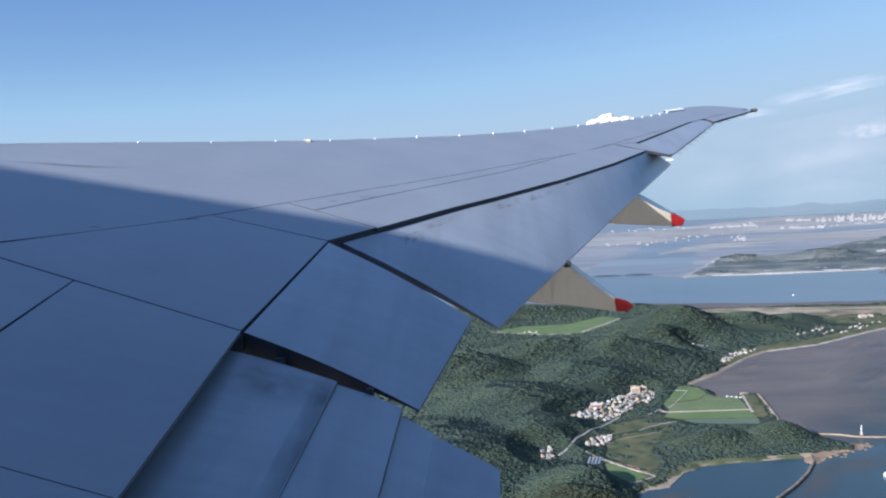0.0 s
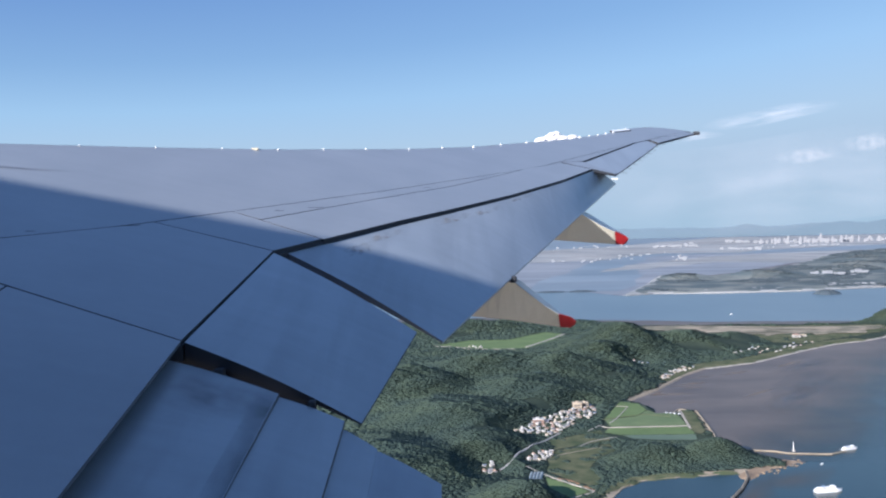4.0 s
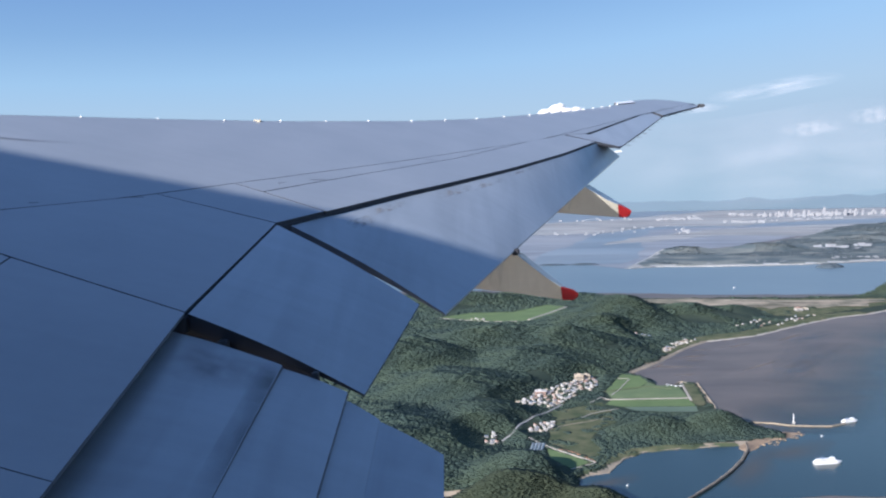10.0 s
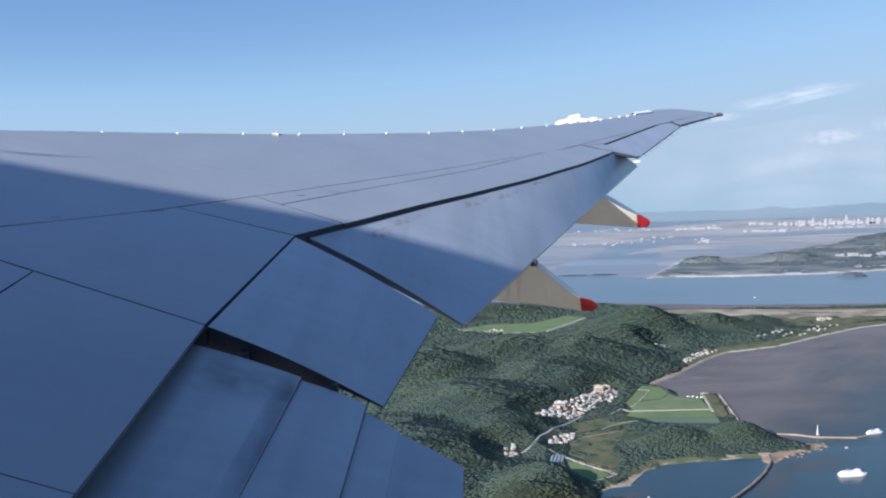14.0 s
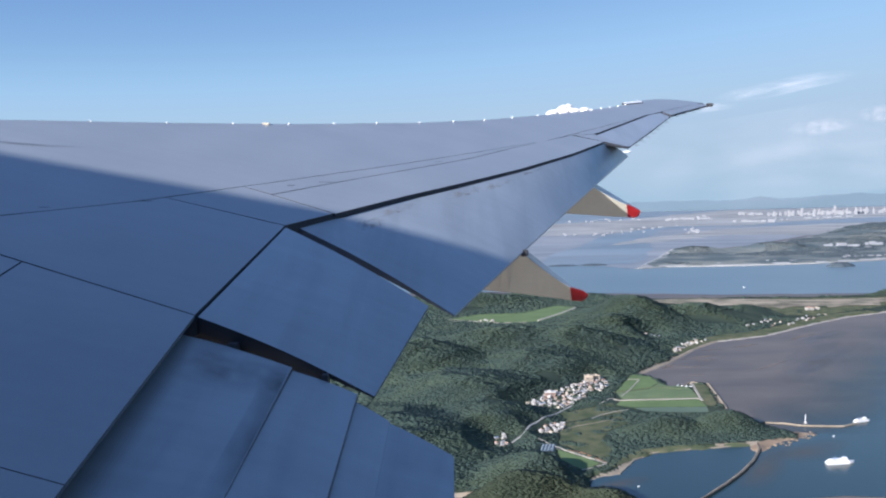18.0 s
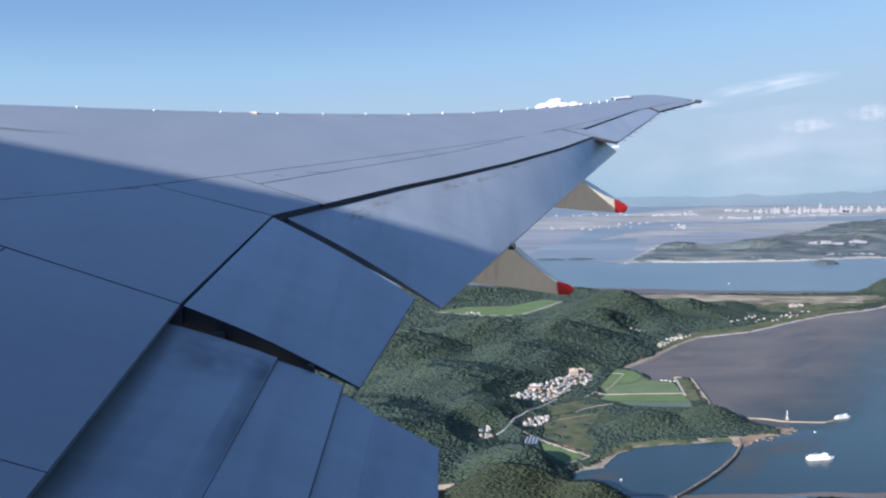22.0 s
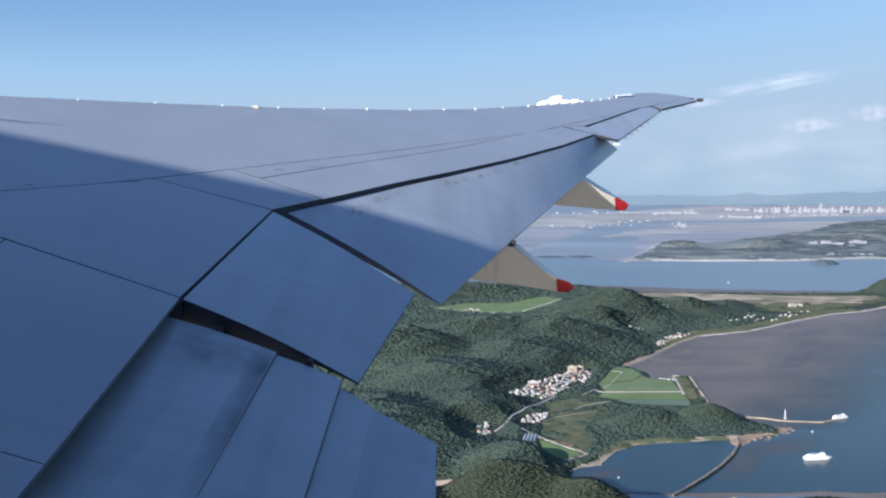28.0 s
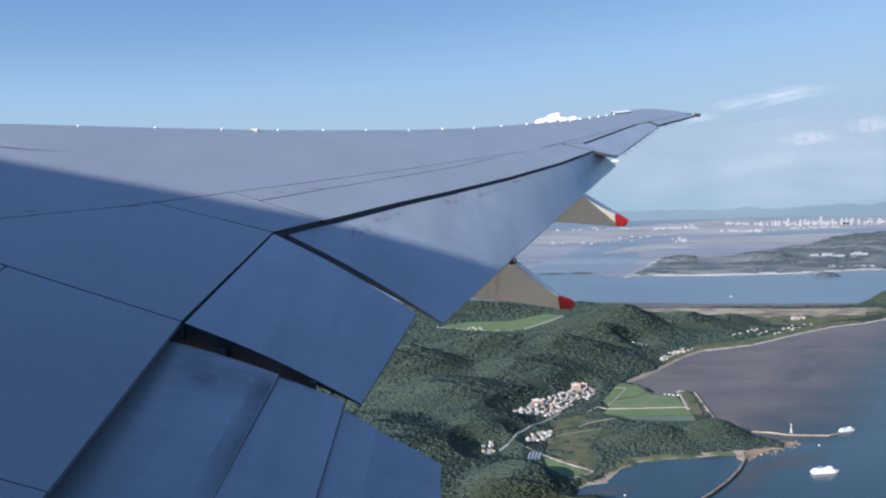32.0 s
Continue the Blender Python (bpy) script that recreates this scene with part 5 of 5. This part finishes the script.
tagged(part("bare_patch", bm, M_EARTH, None), "bare orange earth clearing in the woods", "clearing", "", "structure")

# greenhouses
for i, (x, y) in enumerate(((31.2, 316), (32.6, 316.3), (34.0, 316.6), (35.4, 316.9))):
    bm = bmesh.new()
    bmesh.ops.create_cone(bm, segments=12, radius1=0.6, radius2=0.6, depth=9.5, matrix=Euler((radians(90), 0, radians(-12))).to_matrix().to_4x4())
    g = part("greenhouse", bm, M_FILM, None)
    g.location = (x, y, ground_z(x, y) + 0.15)
    tagged(g, "long grey film greenhouse by the village", "greenhouse", "greenhouses")

# white boats drawn up by the sea wall
for x, y in ((112.6, 420.5), (114.5, 419.4), (116.2, 417.4), (118.2, 416.8)):
    bm = bmesh.new()
    box(bm, (-0.9, -0.35, 0.0), (0.5, 0.35, 0.55), 0.06)
    for v in bm.verts:
        if v.co.x > 0.3:
            v.co.y *= 0.5
    hull = part("boat", bm, M_WHITE, None)
    hull.location = (x, y, ground_z(x, y) + 0.1)
    hull.rotation_euler = (0, 0, 0.5 + 0.2 * math.sin(x))
    tagged(hull, "white boat drawn up beside the sea wall", "boat", "drawn-up boats")

# larger buildings
for nm, at, size, wall, roofm, lab in (("apartment_block", (68, 432), (4.4, 2.6, 3.4), M_ROOFS[4], M_ROOFS[4], "tan block of flats above the village"),
                                      ("apartment_block", (72.5, 435), (3.4, 2.6, 2.8), M_ROOFS[4], M_ROOFS[4], "tan block of flats above the village"),
                                      ("holiday_house", (291, 680), (5.5, 4, 2.4), M_WALL, M_ROOFS[0], "pale holiday house with rust-red roof on the headland"),
                                      ("holiday_house", (298, 683), (4, 3.5, 1.7), M_WALL, M_ROOFS[4], "pale holiday house with tan roof on the headland"),
                                      ("farm_shed", (109.3, 231), (1.6, 7.5, 0.9), M_CONCRETE, M_ROOFS[1], "long grey-roofed shed beside the plots"),
                                      ("farmhouse", (91, 250.5), (2.4, 1.7, 1.0), M_WALL, M_ROOFS[4], "pale farmhouse on the headland"),
                                      ("school", (44, 402), (5, 3, 2.2), M_ROOFS[0], M_ROOFS[3], "low pinkish village hall with flat roof")):
    z = ground_z(at[0], at[1], SPUR if at[1] < 262 else ISLAND)
    t = thing(nm, lab, "building", at=(at[0], at[1], z))
    w, d, h = size
    if nm == "farm_shed":
        t.rotation_euler = (0, 0, 0.66)
    bm = bmesh.new()
    box(bm, (-w / 2, -d / 2, -1.0), (w / 2, d / 2, h))
    part("wall", bm, wall, t)
    bm = bmesh.new()
    box(bm, (-w / 2 - 0.15, -d / 2 - 0.15, h + 0.004), (w / 2 + 0.15, d / 2 + 0.15, h + 0.35))
    box(bm, (-w * 0.2, -d * 0.2, h + 0.3), (w * 0.1, d * 0.2, h + 0.9))
    part("roof", bm, roofm, t)
    for r in range(max(1, int(h / 0.9))):
        bm = bmesh.new()
        box(bm, (-w * 0.42, -d / 2 - 0.03, 0.35 + 0.9 * r), (w * 0.42, -d / 2 - 0.004, 0.75 + 0.9 * r))
        part("window_band", bm, M_SEAL, t)

# rocks off the headland
for i in range(34):
    f = rng.random()
    x, y = 117 + 27 * f + rng.uniform(-2, 2), 316 + 17 * f + rng.uniform(-4, 3.5)
    bm = bmesh.new()
    bmesh.ops.create_icosphere(bm, subdivisions=1, radius=1.0)
    for v in bm.verts:
        v.co *= rng.uniform(0.7, 1.25)
    rock = part("rock", bm, M_SAND if rng.random() < 0.75 else M_STONE, None)
    rock.location = (x, y, 0.1)
    rock.scale = (rng.uniform(0.3, 1.1), rng.uniform(0.3, 0.9), rng.uniform(0.2, 0.6))
    rock.rotation_euler = (0, 0, rng.uniform(0, 3))
    tagged(rock, "rough tan rock on the headland shore", "rock", "headland rocks")

# mast on the pier
mast = thing("signal_mast", "slim white signal mast on the pier", "mast", at=(146, 345, 1.1))
bm = bmesh.new()
bmesh.ops.create_cone(bm, segments=8, radius1=0.22, radius2=0.10, depth=4.2, matrix=Matrix.Translation((0, 0, 2.1)))
part("pole", bm, M_WHITE, mast)
bm = bmesh.new()
box(bm, (-0.5, -0.4, 0), (0.5, 0.4, 0.9), 0.03)
part("base_hut", bm, M_WALL, mast)


def ship(name, at, heading, length, label):
    """A white passenger vessel: hull, decks, bridge, funnel and rails."""
    t = thing(name, label, "ship", at=at)
    t.rotation_euler = (0, 0, heading)
    L, W = length, length * 0.2
    bm = bmesh.new()
    outline = [(-L / 2, -W / 2), (L * 0.28, -W / 2), (L * 0.42, -W * 0.3), (L / 2, 0), (L * 0.42, W * 0.3), (L * 0.28, W / 2), (-L / 2, W / 2)]
    top = [bm.verts.new((x, y, L * 0.07)) for x, y in outline]
    low = [bm.verts.new((x * 0.94, y * 0.85, -0.15)) for x, y in outline]
    bm.faces.new(top), bm.faces.new(low[::-1])
    for i in range(len(outline)):
        j = (i + 1) % len(outline)
        bm.faces.new((top[i], low[i], low[j], top[j]))
    part("hull", bm, M_WHITE, t, "white hull")
    for nm, x0, x1, w, z0, z1, mt in (("deck", -0.46, 0.30, 0.9, 0.072, 0.12, M_WHITE), ("deck", -0.40, 0.24, 0.8, 0.122, 0.165, M_WHITE), ("bridge", 0.08, 0.22, 0.7, 0.167, 0.205, M_WHITE),
                                      ("funnel", -0.24, -0.16, 0.25, 0.167, 0.24, M_ROOFS[2]), ("window_band", -0.38, 0.23, 0.81, 0.135, 0.15, M_SEAL)):
        bm = bmesh.new()
        box(bm, (x0 * L, -w * W / 2, z0 * L), (x1 * L, w * W / 2, z1 * L), 0.01 * L if nm != "window_band" else 0)
        part(nm, bm, mt, t)
    return t


ship("ferry", (172.5, 350, 0.06), 0.35, 8.5, "white car ferry moored at the pier")
ship("ferry", (138, 296, 0.06), 0.15, 11.0, "white passenger ferry under way")
for i, (x, y, a) in enumerate(((301, 863, 0.4), (151, 329.5, 0.2), (186, 330, 1.0), (60, 276, 0.6))):
    bm = bmesh.new()
    outline = [(-0.8, -0.28), (0.35, -0.28), (0.9, 0), (0.35, 0.28), (-0.8, 0.28)]
    top = [bm.verts.new((p[0], p[1], 0.35)) for p in outline]
    low = [bm.verts.new((p[0] * 0.85, p[1] * 0.7, -0.1)) for p in outline]
    bm.faces.new(top), bm.faces.new(low[::-1])
    for k in range(5):
        bm.faces.new((top[k], low[k], low[(k + 1) % 5], top[(k + 1) % 5]))
    s_ = 1.6 if y > 800 else 0.7
    b = thing("fishing_boat", "small white fishing boat on the water", "boat", "fishing boats", (x, y, 0.08))
    b.scale = (s_, s_, s_)
    b.rotation_euler = (0, 0, a)
    part("hull", bm, M_WHITE, b)
    bm = bmesh.new()
    box(bm, (-0.35, -0.18, 0.354), (0.1, 0.18, 0.7), 0.03)
    part("cabin", bm, M_WHITE, b)


# road bridge over the tidal channel
bridge = thing("road_bridge", "long low concrete road bridge over the tidal channel", "bridge", at=(-203, 323, 0))
run = Vector((74, 42, 0))
across = Vector((-run.y, run.x, 0)).normalized()
turn_to = Matrix.Rotation(math.atan2(run.y, run.x), 4, "Z")
bridge.matrix_basis = Matrix.Translation((-203, 323, 0)) @ turn_to
for nm, lo, hi, mt in (("deck", (0, -1.1, 2.0), (run.length, 1.1, 2.4), M_CONCRETE), ("parapet", (0, -1.1, 2.404), (run.length, -0.95, 2.75), M_CONCRETE), ("parapet", (0, 0.95, 2.404), (run.length, 1.1, 2.75), M_CONCRETE)):
    bm = bmesh.new()
    box(bm, lo, hi)
    part(nm, bm, mt, bridge)
for i in range(12):
    x = 4 + i * (run.length - 8) / 11
    bm = bmesh.new()
    box(bm, (x - 0.35, -0.8, -0.4), (x + 0.35, 0.8, 1.996), 0.05)
    part("pier", bm, M_STONE, bridge)

# loading jetty with its platform, out on the open sea
jetty = thing("loading_jetty", "long pale jetty on piles with a loading platform", "jetty", at=(562, 750, 0.0))
bm = bmesh.new()
box(bm, (3, -0.35, 2.6), (110, 0.35, 2.9))
part("deck", bm, M_CONCRETE, jetty)
for i in range(11):
    x = 6 + i * 10
    bm = bmesh.new()
    box(bm, (x - 0.5, -0.9, -0.4), (x + 0.5, 0.9, 2.596), 0.1)
    part("pile", bm, M_CONCRETE, jetty)
jetty_parts = ((-4, -3, 2.2, 3, 3, 3.0), (1, 5, 2.2, 5, 8.5, 2.9), (-1, -9, 2.2, 4, -4.5, 2.9))
for x0, y0, z0, x1, y1, z1 in jetty_parts:
    bm = bmesh.new()
    box(bm, (x0, y0, z0), (x1, y1, z1), 0.08)
    for px, py in ((x0 + 0.4, y0 + 0.4), (x1 - 0.4, y0 + 0.4), (x0 + 0.4, y1 - 0.4), (x1 - 0.4, y1 - 0.4)):
        box(bm, (px - 0.25, py - 0.25, -0.4), (px + 0.25, py + 0.25, z0 + 0.01))
    part("platform", bm, M_WALL, jetty, "pale platform on four legs")
bm = bmesh.new()
box(bm, (-2.5, -1.2, 3.004), (0.5, 1.2, 5.2), 0.05)
part("hut", bm, M_WALL, jetty)
bm = bmesh.new()
bmesh.ops.create_cone(bm, segments=6, radius1=0.25, radius2=0.12, depth=4.5, matrix=Matrix.Translation((1.8, 0, 5.2)))
part("mast", bm, M_STONE, jetty)
ship("cargo_ship", (760, 900, 0.06), 0.1, 22.0, "long white coaster out on the sea")

# islets in the channel
def islet(x, y, w, d, h, label):
    n, m = 28, 6
    verts_, faces_ = [(0, 0, h)], []
    for j in range(1, m + 1):
        for i in range(n):
            a = 2 * math.pi * i / n
            r = j / m * (1 + 0.18 * math.sin(3 * a + 1) + 0.1 * math.sin(7 * a))
            verts_.append((w * r * math.cos(a), d * r * math.sin(a), h * (1 - (j / m) ** 2.2) + rng.uniform(-0.06, 0.06) * h * (j < m) - 0.3 * (j == m)))
    for i in range(n):
        faces_.append((0, 1 + i, 1 + (i + 1) % n))
        for j in range(m - 1):
            a, b = 1 + j * n + i, 1 + j * n + (i + 1) % n
            faces_.append((a, a + n, b + n, b))
    slots = [0 if min(f) < 1 + 4 * n else 1 for f in faces_]
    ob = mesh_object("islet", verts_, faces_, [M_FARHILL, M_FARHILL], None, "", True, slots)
    ob.location = (x, y, 0.05)
    return tagged(ob, label, "islet", "islets")


islet(500, 1075, 18, 10, 6, "small rocky wooded islet in the channel")
islet(150, 1187, 22, 8, 2.0, "low dark islet on the flats")
islet(195, 1187, 20, 8, 2.3, "low dark islet on the flats")


# ---- the distant city ----
def tower(x, y, w, d, h):
    t = thing("tower_block", "pale high-rise block in the distant city", "building", "city towers", (x, y, 0.2))
    bm = bmesh.new()
    box(bm, (-w / 2, -d / 2, 0), (w / 2, d / 2, h))
    part("wall", bm, M_TOWER, t)
    bm = bmesh.new()
    box(bm, (-w / 4, -d / 4, h + 0.01), (w / 4, d / 4, h + 4))
    part("roof_house", bm, M_TOWER, t)
    for k in (-0.25, 0.25):
        bm = bmesh.new()
        box(bm, (k * w - w * 0.07, -d / 2 - 0.4, h * 0.06), (k * w + w * 0.07, -d / 2 - 0.05, h * 0.94))
        part("window_band", bm, M_ROOFS[1], t)
    return t


for i in range(84):
    f = rng.random()
    x = 1290 + 640 * f + rng.uniform(-12, 12)
    y = 3330 + 130 * f + rng.uniform(-60, 160)
    tower(x, y, rng.uniform(4.5, 8), rng.uniform(6, 9), rng.choice((7, 9, 11, 13, 16, 20)) * rng.uniform(0.8, 1.15))
for x, y, h in ((1395, 3330, 27), (1400, 3225, 24), (1560, 3400, 34), (1330, 3300, 22)):
    tower(x, y, 7, 7, h)


def scatter(name, spots, label):
    """Low far-off buildings of a town, too small to tell apart."""
    bm_v, bm_f = [], []
    for x0, y0, x1, y1, spread, count, hmin, hmax in spots:
        for i in range(int(count * 0.65)):
            f = rng.random()
            x, y = x0 + (x1 - x0) * f + rng.gauss(0, spread * 0.5), y0 + (y1 - y0) * f + rng.gauss(0, spread)
            w, d, h = rng.uniform(0.6, 3.2) * hmin, rng.uniform(0.7, 1.6) * hmin, rng.uniform(0.5 * hmin, 0.8 * hmax)
            k = len(bm_v)
            bm_v += [(x + sx * w / 2, y + sy * d / 2, z) for z in (0.2, h) for sx, sy in ((-1, -1), (1, -1), (1, 1), (-1, 1))]
            bm_f += [tuple(k + q for q in f_) for f_ in ((0, 1, 5, 4), (1, 2, 6, 5), (2, 3, 7, 6), (3, 0, 4, 7), (4, 5, 6, 7))]
    return tagged(mesh_object(name, bm_v, bm_f, M_TOWN), label, "buildings", "", "stuff")


scatter("town", [(250, 2110, 420, 2190, 30, 16, 3, 4), (430, 2220, 690, 2640, 40, 18, 3, 5), (820, 3190, 960, 3250, 35, 60, 5, 10), (960, 2830, 1050, 2760, 30, 40, 4, 9),
                 (1280, 3700, 1380, 3600, 40, 40, 6, 14), (1100, 2900, 1500, 3100, 25, 34, 4, 7), (590, 2060, 680, 2330, 14, 24, 3, 7), (1500, 3480, 2400, 3800, 60, 90, 6, 16),
                 (-200, 2600, 400, 3000, 90, 24, 3, 6), (500, 3300, 1200, 3600, 120, 26, 5, 8)], "white far-off town buildings along the coast")
scatter("shore_town", [(420, 1165, 600, 1190, 8, 30, 2.2, 3.5), (560, 1200, 700, 1230, 16, 40, 2.4, 5), (330, 1160, 380, 1150, 6, 10, 2, 3), (400, 1380, 560, 1400, 10, 24, 4, 6), (640, 1420, 760, 1440, 20, 40, 4, 9)], "white houses along the distant shore")


# ---- clouds ----
def cloud(name, cx, cz, wide, high, count, label, seed, dist=4700.0):
    """A heap of rounded puffs with a flat base; cx, cz: tangents of the bearing and the elevation."""
    r_ = random.Random(seed)
    bm = bmesh.new()
    for i in range(count):
        u = r_.uniform(-1, 1)
        top = (1 - abs(u) ** 2.2) * (0.62 + 0.38 * math.sin(4.1 * u + seed))
        v = r_.random() ** 1.1 * top
        r = wide * r_.uniform(0.075, 0.13) * (1.1 - 0.6 * v)
        m = Matrix.Translation((u * wide / 2, r_.uniform(-0.12, 0.12) * wide, v * high + r * 0.2)) @ Matrix.Diagonal((r * 1.2, r, r * 0.72, 1))
        bmesh.ops.create_icosphere(bm, subdivisions=3, radius=1.0, matrix=m)
    bm.normal_update()
    for v in bm.verts:
        p = v.co
        k = noise.noise(p * (18.0 / wide)) * 0.012 * wide + noise.noise(p * (50.0 / wide)) * 0.005 * wide
        v.co += v.normal * k
    ob = part(name, bm, M_CLOUD, None, smooth=True)
    ob.location = (cx * dist, dist, ZC + cz * dist)
    return tagged(ob, label, "cloud", "clouds")


M_VEIL = veil_material("cirrus_veil", (0.76, 0.71, 0.71), 0.30, 1.55, (1.1, 1, 1.3))
M_PUFF = veil_material("thin_puff", (0.76, 0.69, 0.67), 0.32, 1.75, (2.0, 1, 1.2))


def veil(cx, cz, wide, high, lean, mat, label, dist=4750.0):
    """A thin, slightly bowed sheet of high cloud."""
    n = 24
    verts_, faces_ = [], []
    for i in range(n + 1):
        u = i / n - 0.5
        for k in (-0.5, 0.0, 0.5):
            verts_.append((u * wide, 40 * (u * u) + 6 * k, k * high + 0.12 * high * math.sin(5 * u)))
    for i in range(n):
        for k in range(2):
            a = i * 3 + k
            faces_.append((a, a + 3, a + 4, a + 1))
    ob = mesh_object("cloud_veil", verts_, faces_, mat, None, "", True)
    ob.location = (cx * dist, dist, ZC + cz * dist)
    ob.rotation_euler = (0, -lean, 0)
    return tagged(ob, label, "cloud", "clouds")


cloud("cloud", 0.141, 0.1005, 215, 50, 56, "white heaped cloud low over the sea", 3)
veil(0.400, 0.127, 820, 90, 0.15, M_VEIL, "thin white streak of high cloud")
veil(0.300, 0.103, 420, 50, 0.06, M_VEIL, "thin white streak of high cloud")
M_THIN = veil_material("thin_haze", (0.74, 0.69, 0.70), 0.30, 3.0, (1.6, 1, 1.4))
veil(0.42, 0.045, 2600, 560, 0.03, M_THIN, "faint wide veil of pale haze", 4800.0)
veil(0.443, 0.077, 380, 85, 0.05, M_PUFF, "small pinkish ragged cloud")
veil(0.520, 0.092, 330, 95, 0.05, M_PUFF, "small pinkish ragged cloud")
